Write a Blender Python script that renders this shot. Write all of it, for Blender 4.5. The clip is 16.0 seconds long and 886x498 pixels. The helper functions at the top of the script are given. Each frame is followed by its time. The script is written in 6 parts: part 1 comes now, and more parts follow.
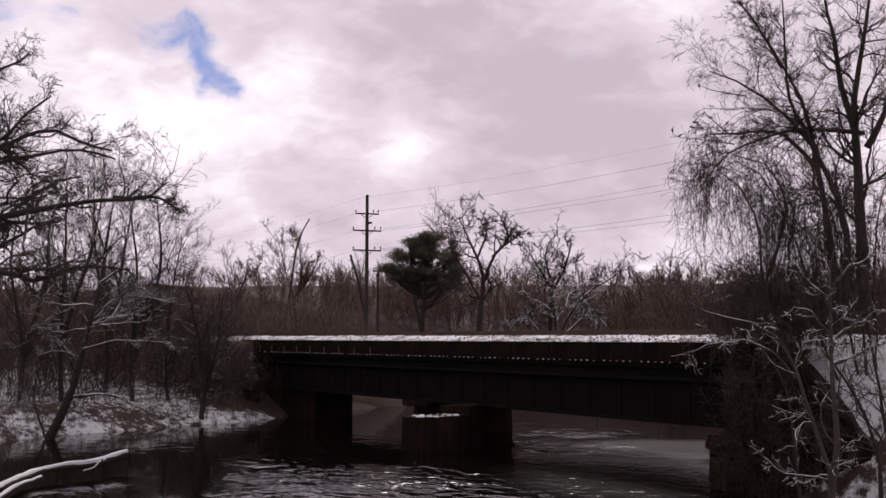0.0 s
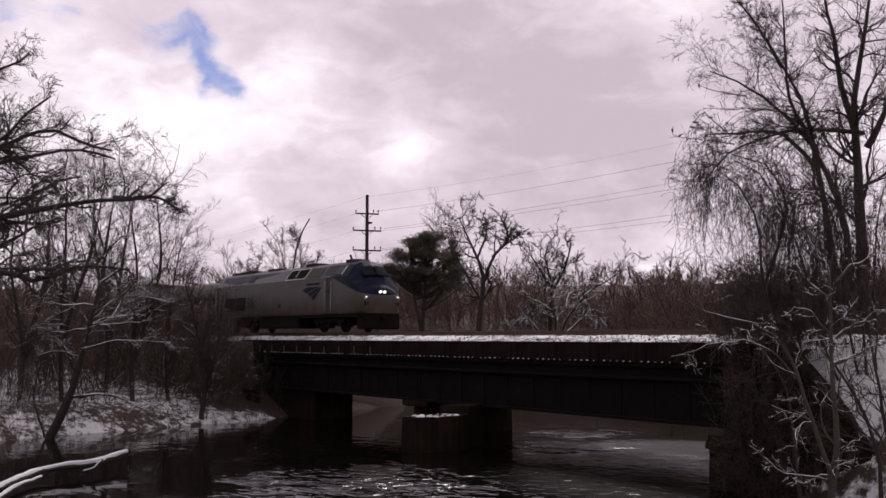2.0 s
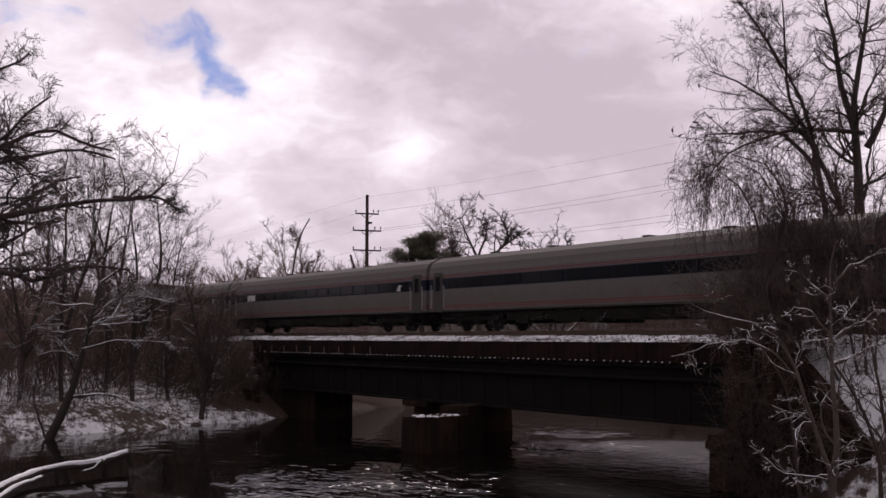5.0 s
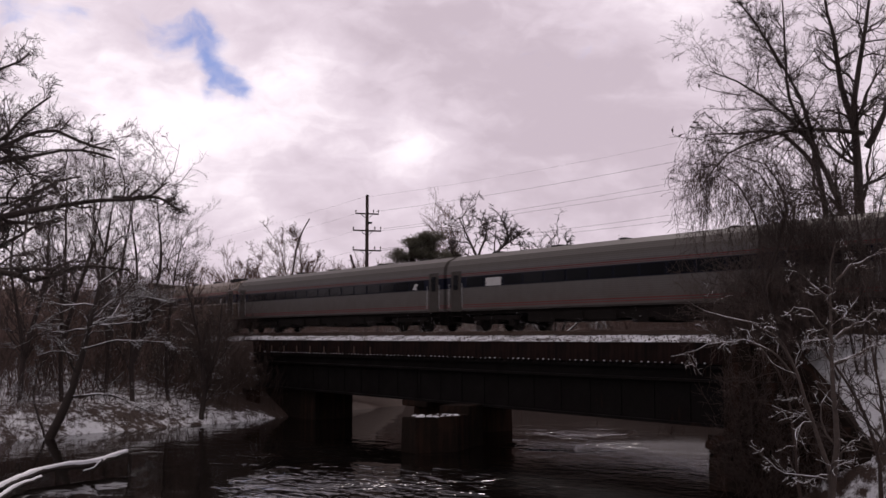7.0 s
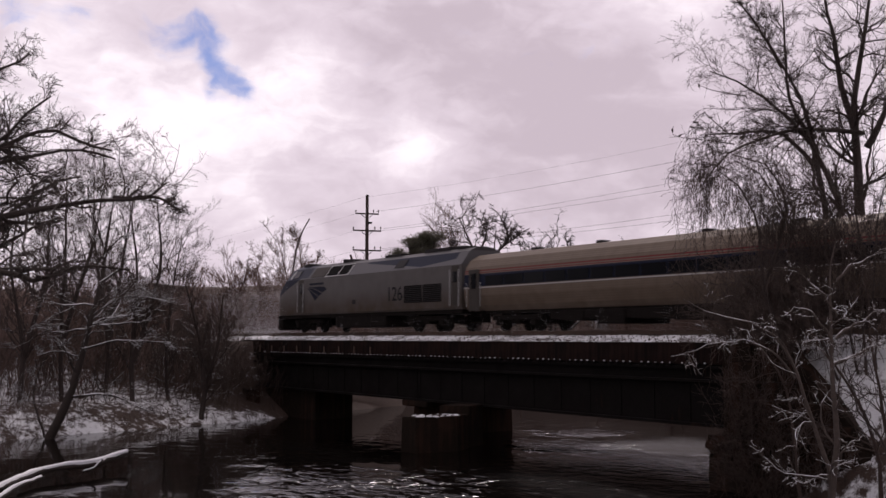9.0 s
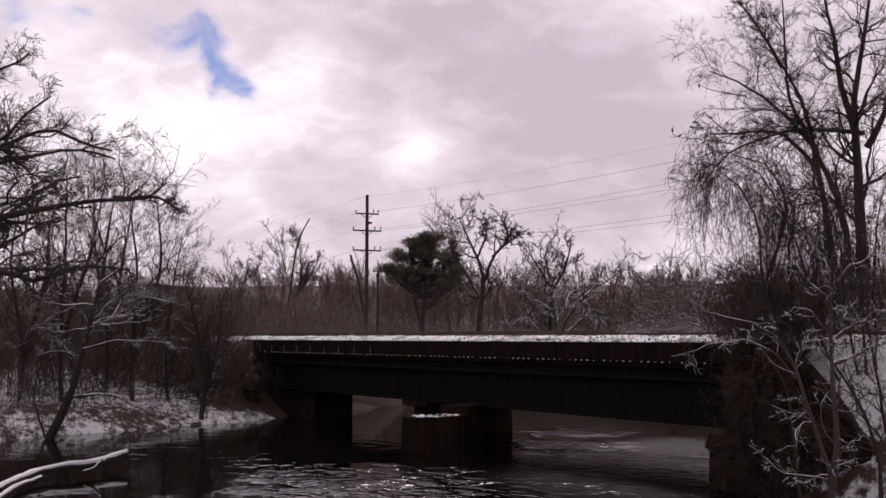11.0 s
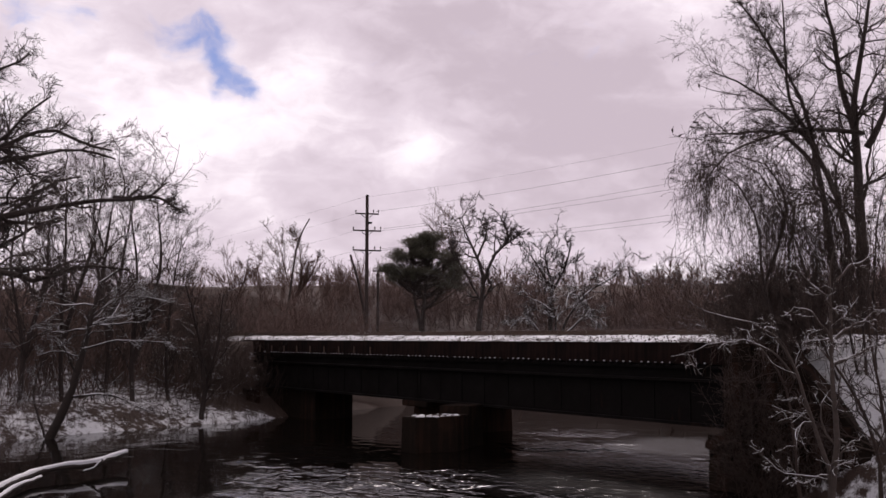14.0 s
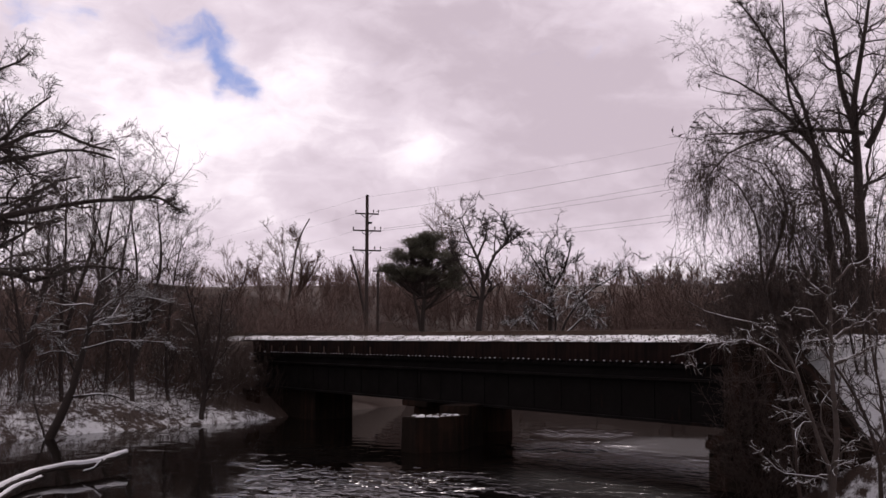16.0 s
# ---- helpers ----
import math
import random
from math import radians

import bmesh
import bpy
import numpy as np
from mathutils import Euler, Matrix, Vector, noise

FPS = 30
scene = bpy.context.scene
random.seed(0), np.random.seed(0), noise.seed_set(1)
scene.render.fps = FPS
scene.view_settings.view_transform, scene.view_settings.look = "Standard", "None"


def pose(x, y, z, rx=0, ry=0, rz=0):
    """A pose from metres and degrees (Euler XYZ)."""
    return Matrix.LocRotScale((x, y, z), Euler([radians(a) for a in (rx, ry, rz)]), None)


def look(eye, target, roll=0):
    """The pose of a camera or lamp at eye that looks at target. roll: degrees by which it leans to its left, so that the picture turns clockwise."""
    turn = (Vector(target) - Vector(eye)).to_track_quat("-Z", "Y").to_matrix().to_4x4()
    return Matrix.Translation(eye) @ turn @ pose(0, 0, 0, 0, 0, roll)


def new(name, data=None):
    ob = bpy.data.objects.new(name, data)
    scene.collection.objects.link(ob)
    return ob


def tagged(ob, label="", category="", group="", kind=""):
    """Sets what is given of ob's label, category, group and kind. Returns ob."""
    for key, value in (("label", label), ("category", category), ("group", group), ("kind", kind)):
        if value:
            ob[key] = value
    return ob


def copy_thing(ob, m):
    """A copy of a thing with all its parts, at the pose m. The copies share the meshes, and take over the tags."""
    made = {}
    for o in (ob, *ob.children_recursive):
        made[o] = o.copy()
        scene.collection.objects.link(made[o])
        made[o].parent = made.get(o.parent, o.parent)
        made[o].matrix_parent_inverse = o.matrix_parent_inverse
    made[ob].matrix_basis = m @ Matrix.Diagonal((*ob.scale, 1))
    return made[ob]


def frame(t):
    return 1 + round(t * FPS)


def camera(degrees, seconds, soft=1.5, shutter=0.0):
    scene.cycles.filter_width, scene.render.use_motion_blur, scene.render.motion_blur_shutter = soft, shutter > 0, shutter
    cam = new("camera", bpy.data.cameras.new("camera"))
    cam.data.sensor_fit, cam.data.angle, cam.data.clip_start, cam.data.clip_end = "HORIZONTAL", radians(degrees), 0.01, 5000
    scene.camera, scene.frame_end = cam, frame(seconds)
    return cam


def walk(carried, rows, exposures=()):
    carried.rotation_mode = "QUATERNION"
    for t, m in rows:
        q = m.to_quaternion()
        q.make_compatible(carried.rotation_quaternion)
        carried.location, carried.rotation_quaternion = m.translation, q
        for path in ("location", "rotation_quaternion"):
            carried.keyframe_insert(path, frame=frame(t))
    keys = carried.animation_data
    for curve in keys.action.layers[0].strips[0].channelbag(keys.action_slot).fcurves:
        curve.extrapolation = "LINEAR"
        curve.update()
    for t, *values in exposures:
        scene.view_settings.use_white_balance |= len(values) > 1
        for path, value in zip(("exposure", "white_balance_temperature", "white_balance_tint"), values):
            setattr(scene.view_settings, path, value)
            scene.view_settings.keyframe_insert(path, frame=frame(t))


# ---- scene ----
# A railway bridge over a winter river, one fixed camera.
EYE = (0.0, 0.0, 5.0)
AIM = (-0.8138, 0.5747, 0.0851)
cam = camera(46.55, 16.0, soft=1.5, shutter=0.18)
STAND = look(EYE, (EYE[0] + AIM[0], EYE[1] + AIM[1], EYE[2] + AIM[2]))
walk(cam, [(0, STAND), (16, STAND)], exposures=[(0, 0.0, 6620, 21), (16, 0.0, 6620, 21)])

RAIL = 5.285      # top of rail
TRACK_Y = 32.35   # middle of the track
FASCIA_Y = 29.65  # near face of the bridge
BR_X0, BR_X1 = -65.0, -24.6


# ---- small node helpers ----
def nodes_of(mat):
    mat.use_nodes = True
    nt = mat.node_tree
    nt.nodes.clear()
    return nt


class Graph:
    """A short way to write node trees."""

    def __init__(self, nt):
        self.nt = nt

    def node(self, kind, **kw):
        n = self.nt.nodes.new(kind)
        for k, v in kw.items():
            setattr(n, k, v)
        return n

    def put(self, sock, v):
        if isinstance(v, bpy.types.NodeSocket):
            self.nt.links.new(v, sock)
        else:
            sock.default_value = v

    def math(self, op, a, b=0.0, clamp=False):
        n = self.node("ShaderNodeMath", operation=op, use_clamp=clamp)
        self.put(n.inputs[0], a)
        self.put(n.inputs[1], b)
        return n.outputs[0]

    def vec(self, op, a, b=None, scale=None):
        n = self.node("ShaderNodeVectorMath", operation=op)
        self.put(n.inputs[0], a)
        if b is not None:
            self.put(n.inputs[1], b)
        if scale is not None:
            self.put(n.inputs[3], scale)
        return n.outputs["Value"] if op in ("DISTANCE", "LENGTH", "DOT_PRODUCT") else n.outputs[0]

    def mix(self, fac, a, b, blend="MIX"):
        n = self.node("ShaderNodeMix", data_type="RGBA", blend_type=blend)
        self.put(n.inputs[0], fac)
        self.put(n.inputs[6], a)
        self.put(n.inputs[7], b)
        return n.outputs[2]

    def step(self, v, lo, hi, a=0.0, b=1.0, smooth=True):
        n = self.node("ShaderNodeMapRange", interpolation_type="SMOOTHSTEP" if smooth else "LINEAR")
        self.put(n.inputs[0], v)
        self.put(n.inputs[1], lo)
        self.put(n.inputs[2], hi)
        self.put(n.inputs[3], a)
        self.put(n.inputs[4], b)
        return n.outputs[0]

    def noise(self, vec, scale, detail=4.0, rough=0.55, distort=0.0, out="Fac"):
        n = self.node("ShaderNodeTexNoise")
        self.put(n.inputs["Vector"], vec)
        n.inputs["Scale"].default_value = scale
        n.inputs["Detail"].default_value = detail
        n.inputs["Roughness"].default_value = rough
        n.inputs["Distortion"].default_value = distort
        return n.outputs[out]

    def coords(self, which="Object"):
        return self.node("ShaderNodeTexCoord").outputs[which]

    def split(self, vec):
        n = self.node("ShaderNodeSeparateXYZ")
        self.put(n.inputs[0], vec)
        return n.outputs


def col(r, g, b):
    return (r, g, b, 1.0)


def surface(name, build, rough=0.8, metal=0.0, bump=0.0, spec=0.4):
    """A principled material; build(g) returns colour, and perhaps roughness and bump height."""
    mat = bpy.data.materials.new(name)
    g = Graph(nodes_of(mat))
    out = g.node("ShaderNodeOutputMaterial")
    b = g.node("ShaderNodeBsdfPrincipled")
    got = build(g)
    if not isinstance(got, tuple) or len(got) == 4 and not isinstance(got[0], bpy.types.NodeSocket):
        got = (got,)
    g.put(b.inputs["Base Color"], got[0])
    g.put(b.inputs["Roughness"], got[1] if len(got) > 1 and got[1] is not None else rough)
    b.inputs["Metallic"].default_value = metal
    b.inputs["Specular IOR Level"].default_value = spec
    if len(got) > 2 and bump:
        n = g.node("ShaderNodeBump")
        n.inputs["Strength"].default_value = 0.7
        n.inputs["Distance"].default_value = bump
        g.put(n.inputs["Height"], got[2])
        g.put(b.inputs["Normal"], n.outputs[0])
    g.put(out.inputs[0], b.outputs[0])
    return mat


# ---- world, sun ----
SUN_EL, SUN_AZ = radians(42), radians(-40)   # azimuth from +y towards +x
world = bpy.data.worlds.new("sky")
scene.world = world
g = Graph(nodes_of(world))
out = g.node("ShaderNodeOutputWorld")
bg = g.node("ShaderNodeBackground")
sky = g.node("ShaderNodeTexSky", sky_type="NISHITA", sun_disc=False, sun_elevation=SUN_EL, sun_rotation=SUN_AZ)
way = g.coords("Generated")
cover = g.noise(way, 2.6, 6.0, 0.55, 0.4)
cloud = g.mix(g.step(cover, 0.3, 0.7), col(5.0, 4.75, 5.15), col(8.6, 8.3, 8.6))
# an overcast sky is about three times as bright overhead as near the horizon
rise = g.step(g.split(way)[2], 0.0, 1.0, 0.62, 1.6, smooth=False)
cloud = g.vec("SCALE", cloud, scale=rise)
g.put(bg.inputs[0], g.mix(g.step(cover, 0.28, 0.36, 0.4, 1.0), sky.outputs[0], cloud))
bg.inputs[1].default_value = 0.058
g.put(out.inputs[0], bg.outputs[0])

sun_data = bpy.data.lights.new("sun", "SUN")
sun_data.energy, sun_data.angle, sun_data.color = 1.2, radians(14), (1.0, 0.95, 0.9)
sun = new("sun", sun_data)
SUN_WAY = Vector((math.sin(SUN_AZ) * math.cos(SUN_EL), math.cos(SUN_AZ) * math.cos(SUN_EL), math.sin(SUN_EL)))
sun.matrix_world = look(SUN_WAY * 100, (0, 0, 0))


# ---- mesh helpers ----
def part(name, bm, material, parent=None, label="", smooth=False):
    """Links a bmesh as one mesh object under a thing or a part."""
    me = bpy.data.meshes.new(name)
    if smooth:
        for fc in bm.faces:
            fc.smooth = True
    bm.to_mesh(me)
    bm.free()
    for m in material if isinstance(material, (list, tuple)) else [material]:
        me.materials.append(m)
    ob = new(name, me)
    ob.parent = parent
    return tagged(ob, label)


def raw(name, verts, faces, material, parent=None, label="", smooth=False):
    me = bpy.data.meshes.new(name)
    me.from_pydata(verts, [], faces)
    if smooth:
        me.polygons.foreach_set("use_smooth", [True] * len(me.polygons))
    me.materials.append(material)
    ob = new(name, me)
    ob.parent = parent
    return tagged(ob, label)


def box(bm, x0, x1, y0, y1, z0, z1, bevel=0.0, m=None):
    c = Matrix.Translation(((x0 + x1) / 2, (y0 + y1) / 2, (z0 + z1) / 2)) @ Matrix.Diagonal((x1 - x0, y1 - y0, z1 - z0, 1))
    vs = bmesh.ops.create_cube(bm, size=1.0, matrix=(m or Matrix()) @ c)["verts"]
    if bevel:
        es = list({e for v in vs for e in v.link_edges})
        bmesh.ops.bevel(bm, geom=es, offset=bevel, segments=2, affect="EDGES", profile=0.6)
    return bm


def rod(bm, a, b, r0, r1=None, n=8):
    a, b = Vector(a), Vector(b)
    d = b - a
    m = Matrix.Translation((a + b) / 2) @ d.to_track_quat("Z", "Y").to_matrix().to_4x4()
    bmesh.ops.create_cone(bm, cap_ends=True, segments=n, radius1=r0, radius2=r0 if r1 is None else r1, depth=d.length, matrix=m)
    return bm


def thing(name, label, category, group="", kind="", at=(0, 0, 0)):
    ob = new(name)
    ob.empty_display_size = 0.3
    ob.location = at
    return tagged(ob, label, category, group, kind)


# ---- materials ----
def snow_colour(g):
    c = g.coords("Object")
    n1, n2 = g.noise(c, 0.35, 5.0), g.noise(c, 5.0, 4.0, 0.65)
    k = g.mix(g.step(n1, 0.35, 0.65), col(0.70, 0.70, 0.74), col(0.86, 0.86, 0.88))
    return k, 0.75, n2


def ground_colour(g):
    """Snow with dead grass, leaf litter and bare earth coming through."""
    c = g.coords("Object")
    n1, n2, n3 = g.noise(c, 0.22, 5.0, 0.6), g.noise(c, 2.2, 5.0, 0.7), g.noise(c, 9.0, 3.0, 0.7)
    earth = g.mix(n3, col(0.028, 0.0175, 0.013), col(0.095, 0.06, 0.045))
    bare = g.math("ADD", g.math("MULTIPLY", n1, 0.55), g.math("MULTIPLY", n2, 0.6))
    # under the woods beyond the railway the leaf litter lies open
    bare = g.math("ADD", bare, g.step(g.split(c)[1], 33.5, 46.0, 0.0, 0.42))
    # the open slope beside the bridge end holds a deeper cover
    open_slope = g.math("MULTIPLY", g.step(g.split(c)[0], -23.5, -20.0), g.step(g.split(c)[1], 31.5, 29.5))
    bare = g.math("SUBTRACT", bare, g.math("MULTIPLY", open_slope, 0.09))
    # trampled earth and litter under the thicket at the wooded bridge end
    thicket = g.math("MULTIPLY", g.step(g.split(c)[0], -57.5, -60.0), g.step(g.split(c)[1], 23.0, 26.0))
    bare = g.math("ADD", bare, g.math("MULTIPLY", thicket, 0.1))
    # leaf litter and bare soil at the foot of the slope, down to the water
    foot = g.math("MULTIPLY", g.step(g.split(c)[0], -24.0, -20.0), g.math("MULTIPLY", g.step(g.split(c)[1], 27.7, 27.1), g.step(g.split(c)[1], 4.0, 9.0)))
    bare = g.math("ADD", bare, g.math("MULTIPLY", foot, 0.14))
    white = g.mix(n3, col(0.72, 0.72, 0.75), col(0.9, 0.9, 0.91))
    k = g.mix(g.step(bare, 0.53, 0.64), white, earth)
    return k, 0.85, g.math("ADD", n3, n2)


def bark(name, dark, light, snow, tan=0.0):
    def build(g):
        c = g.coords("Object")
        n1, n2 = g.noise(c, 1.2, 3.0), g.noise(c, 14.0, 4.0, 0.7)
        k = g.mix(n2, col(*dark), col(*light))
        if snow > 0:
            nz = g.split(g.node("ShaderNodeNewGeometry").outputs["Normal"])[2]
            lie = g.math("ADD", nz, g.math("MULTIPLY", g.math("SUBTRACT", n1, 0.5), 1.6))
            k = g.mix(g.step(lie, 0.95 - snow, 1.15 - snow), k, col(0.8, 0.8, 0.82))
        return k, 0.9, n2
    return surface(name, build, bump=0.012)


def steel_colour(g):
    c = g.coords("Object")
    n1, n2 = g.noise(c, 0.6, 5.0, 0.65), g.noise(c, 8.0, 4.0, 0.7)
    streak = g.noise(g.vec("MULTIPLY", c, (3.0, 3.0, 0.25)), 1.6, 3.0)
    k = g.mix(n2, col(0.004, 0.0035, 0.0035), col(0.013, 0.010, 0.009))
    k = g.mix(g.step(g.math("ADD", n1, streak), 1.15, 1.5), k, col(0.035, 0.017, 0.012))
    return k, g.step(n1, 0.2, 0.8, 0.55, 0.9), n2


def fascia_colour(g):
    c = g.coords("Object")
    n1, n2 = g.noise(c, 0.5, 5.0, 0.65), g.noise(c, 7.0, 4.0, 0.7)
    streak = g.noise(g.vec("MULTIPLY", c, (4.0, 4.0, 0.2)), 1.3, 3.0)
    k = g.mix(g.step(g.math("ADD", n1, streak), 0.75, 1.25), col(0.006, 0.004, 0.0035), col(0.022, 0.0105, 0.008))
    return k, 0.85, n2


def stone_colour(g):
    c = g.coords("Object")
    n1, n2 = g.noise(c, 0.5, 5.0, 0.6), g.noise(c, 6.0, 5.0, 0.7)
    streak = g.noise(g.vec("MULTIPLY", c, (2.5, 2.5, 0.2)), 1.5, 3.0)
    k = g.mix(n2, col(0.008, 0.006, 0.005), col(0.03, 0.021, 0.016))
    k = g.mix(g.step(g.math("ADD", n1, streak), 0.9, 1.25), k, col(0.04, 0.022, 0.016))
    return k, 0.9, n2


def ballast_colour(g):
    c = g.coords("Object")
    n1, n2 = g.noise(c, 1.3, 4.0, 0.7), g.noise(c, 11.0, 3.0, 0.7)
    k = g.mix(n2, col(0.05, 0.042, 0.04), col(0.2, 0.175, 0.16))
    k = g.mix(g.step(g.math("ADD", g.math("MULTIPLY", n1, 0.6), g.math("MULTIPLY", n2, 0.5)), 0.49, 0.535), k, col(0.88, 0.88, 0.9))
    return k, 0.85, n2


def water_material():
    mat = bpy.data.materials.new("river_water")
    g = Graph(nodes_of(mat))
    out = g.node("ShaderNodeOutputMaterial")
    b = g.node("ShaderNodeBsdfPrincipled")
    c = g.coords("Object")
    # ripples lie across the stream
    wide = g.vec("MULTIPLY", c, (0.75, 1.0, 1.0))
    n1 = g.noise(wide, 0.13, 3.0, 0.5)
    n2 = g.noise(wide, 0.8, 2.0, 0.45, 0.8)
    n3 = g.noise(wide, 2.8, 2.0, 0.5, 0.4)
    calm = g.step(n1, 0.40, 0.66, 0.08, 0.3)
    # ruffled water stays over the shallows below the stub and on the riffle under the far span
    place = g.vec("MULTIPLY", g.node("ShaderNodeNewGeometry").outputs["Position"], (1.0, 1.0, 0.0))
    for x, y, r, k in ((-29.5, 17.5, 4.5, 4.0), (-33.0, 18.8, 4.0, 4.0), (-31.5, 20.5, 3.5, 3.4), (-38.5, 19.0, 3.0, 0.5), (-36.0, 32.6, 3.4, 4.0), (-40.5, 37.5, 3.0, 1.6), (-26.5, 27.0, 8.0, 3.0), (-31.0, 30.5, 5.0, 1.2), (-27.5, 33.0, 6.0, 1.2)):
        d = g.vec("DISTANCE", place, (x, y, 0.0))
        d = g.math("ADD", d, g.math("MULTIPLY", g.math("SUBTRACT", n2, 0.5), 4.0))
        calm = g.math("ADD", calm, g.step(d, r, r * 0.4, 0.0, k))
    n2 = g.math("ADD", n2, g.math("MULTIPLY", g.noise(wide, 1.7, 1.0, 0.4, 0.6), 0.6))
    h = g.math("MULTIPLY", g.math("ADD", n2, g.math("MULTIPLY", n3, 0.35)), calm)
    bump = g.node("ShaderNodeBump")
    bump.inputs["Strength"].default_value = 1.0
    bump.inputs["Distance"].default_value = 0.055
    g.put(bump.inputs["Height"], h)
    g.put(b.inputs["Base Color"], g.mix(n1, col(0.003, 0.0025, 0.002), col(0.008, 0.006, 0.005)))
    # broken, fast water on the open side of the pier has no clear mirror
    rough = 0.04
    for x, y, r in ((-26.0, 27.5, 8.0), (-32.5, 36.0, 6.0)):
        d = g.math("ADD", g.vec("DISTANCE", place, (x, y, 0.0)), g.math("MULTIPLY", g.math("SUBTRACT", n1, 0.5), 6.0))
        rough = g.math("ADD", rough, g.step(d, r, r * 0.4, 0.0, 0.2))
    g.put(b.inputs["Roughness"], g.math("MINIMUM", rough, 0.4))
    b.inputs["IOR"].default_value = 1.33
    g.put(b.inputs["Normal"], bump.outputs[0])
    g.put(out.inputs[0], b.outputs[0])
    return mat


SNOW = surface("snow", snow_colour, bump=0.03)
GROUND = surface("snowy_ground", ground_colour, bump=0.06)
BARK_DARK = bark("dark_bark", (0.026, 0.019, 0.017), (0.085, 0.064, 0.056), 0.0)
BARK_SNOW = bark("snowy_bark", (0.02, 0.015, 0.013), (0.08, 0.06, 0.052), 0.58)
BARK_PALE = bark("pale_snowy_bark", (0.035, 0.026, 0.022), (0.14, 0.108, 0.094), 0.40)
BARK_DUST = bark("dusted_bark", (0.025, 0.018, 0.016), (0.075, 0.055, 0.048), 0.22)
TWIG_BROWN = bark("brown_twigs", (0.028, 0.019, 0.016), (0.085, 0.056, 0.045), 0.0)
# twigs of the farther woods: distance haze put into the colour as paler brown
TWIG_HAZED = bark("hazed_brown_twigs", (0.075, 0.047, 0.039), (0.18, 0.115, 0.094), 0.0)
TWIG_RED = bark("reddish_twigs", (0.032, 0.02, 0.016), (0.10, 0.062, 0.048), 0.06)
STEEL = surface("rusty_dark_steel", steel_colour, bump=0.006, spec=0.08)
FASCIA = surface("rust_brown_fascia", fascia_colour, bump=0.006, spec=0.1)
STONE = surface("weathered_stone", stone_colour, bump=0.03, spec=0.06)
BALLAST = surface("snowy_ballast", ballast_colour, bump=0.05)
WATER = water_material()
RAIL_STEEL = surface("rail_steel", lambda g: (g.mix(g.noise(g.coords(), 6.0), col(0.05, 0.03, 0.022), col(0.16, 0.1, 0.07)), 0.6, g.noise(g.coords(), 30.0)), bump=0.002)
TIE_WOOD = surface("tie_wood", lambda g: (g.mix(g.noise(g.coords(), 4.0, 6.0), col(0.03, 0.022, 0.018), col(0.12, 0.09, 0.07)), 0.9, g.noise(g.coords(), 30.0)), bump=0.01)
POLE_WOOD = surface("pole_wood", lambda g: (g.mix(g.noise(g.vec("MULTIPLY", g.coords(), (6.0, 6.0, 0.4)), 2.0, 5.0), col(0.035, 0.026, 0.024), col(0.10, 0.075, 0.066)), 0.9, g.noise(g.coords(), 20.0)), bump=0.01)
DARK_METAL = surface("dark_metal", lambda g: (g.mix(g.noise(g.coords(), 8.0), col(0.012, 0.011, 0.012), col(0.04, 0.036, 0.036)), 0.6), spec=0.15)
PORCELAIN = surface("insulator_glaze", lambda g: (g.mix(g.noise(g.coords(), 9.0), col(0.06, 0.045, 0.04), col(0.12, 0.09, 0.08)), 0.3), spec=0.5)


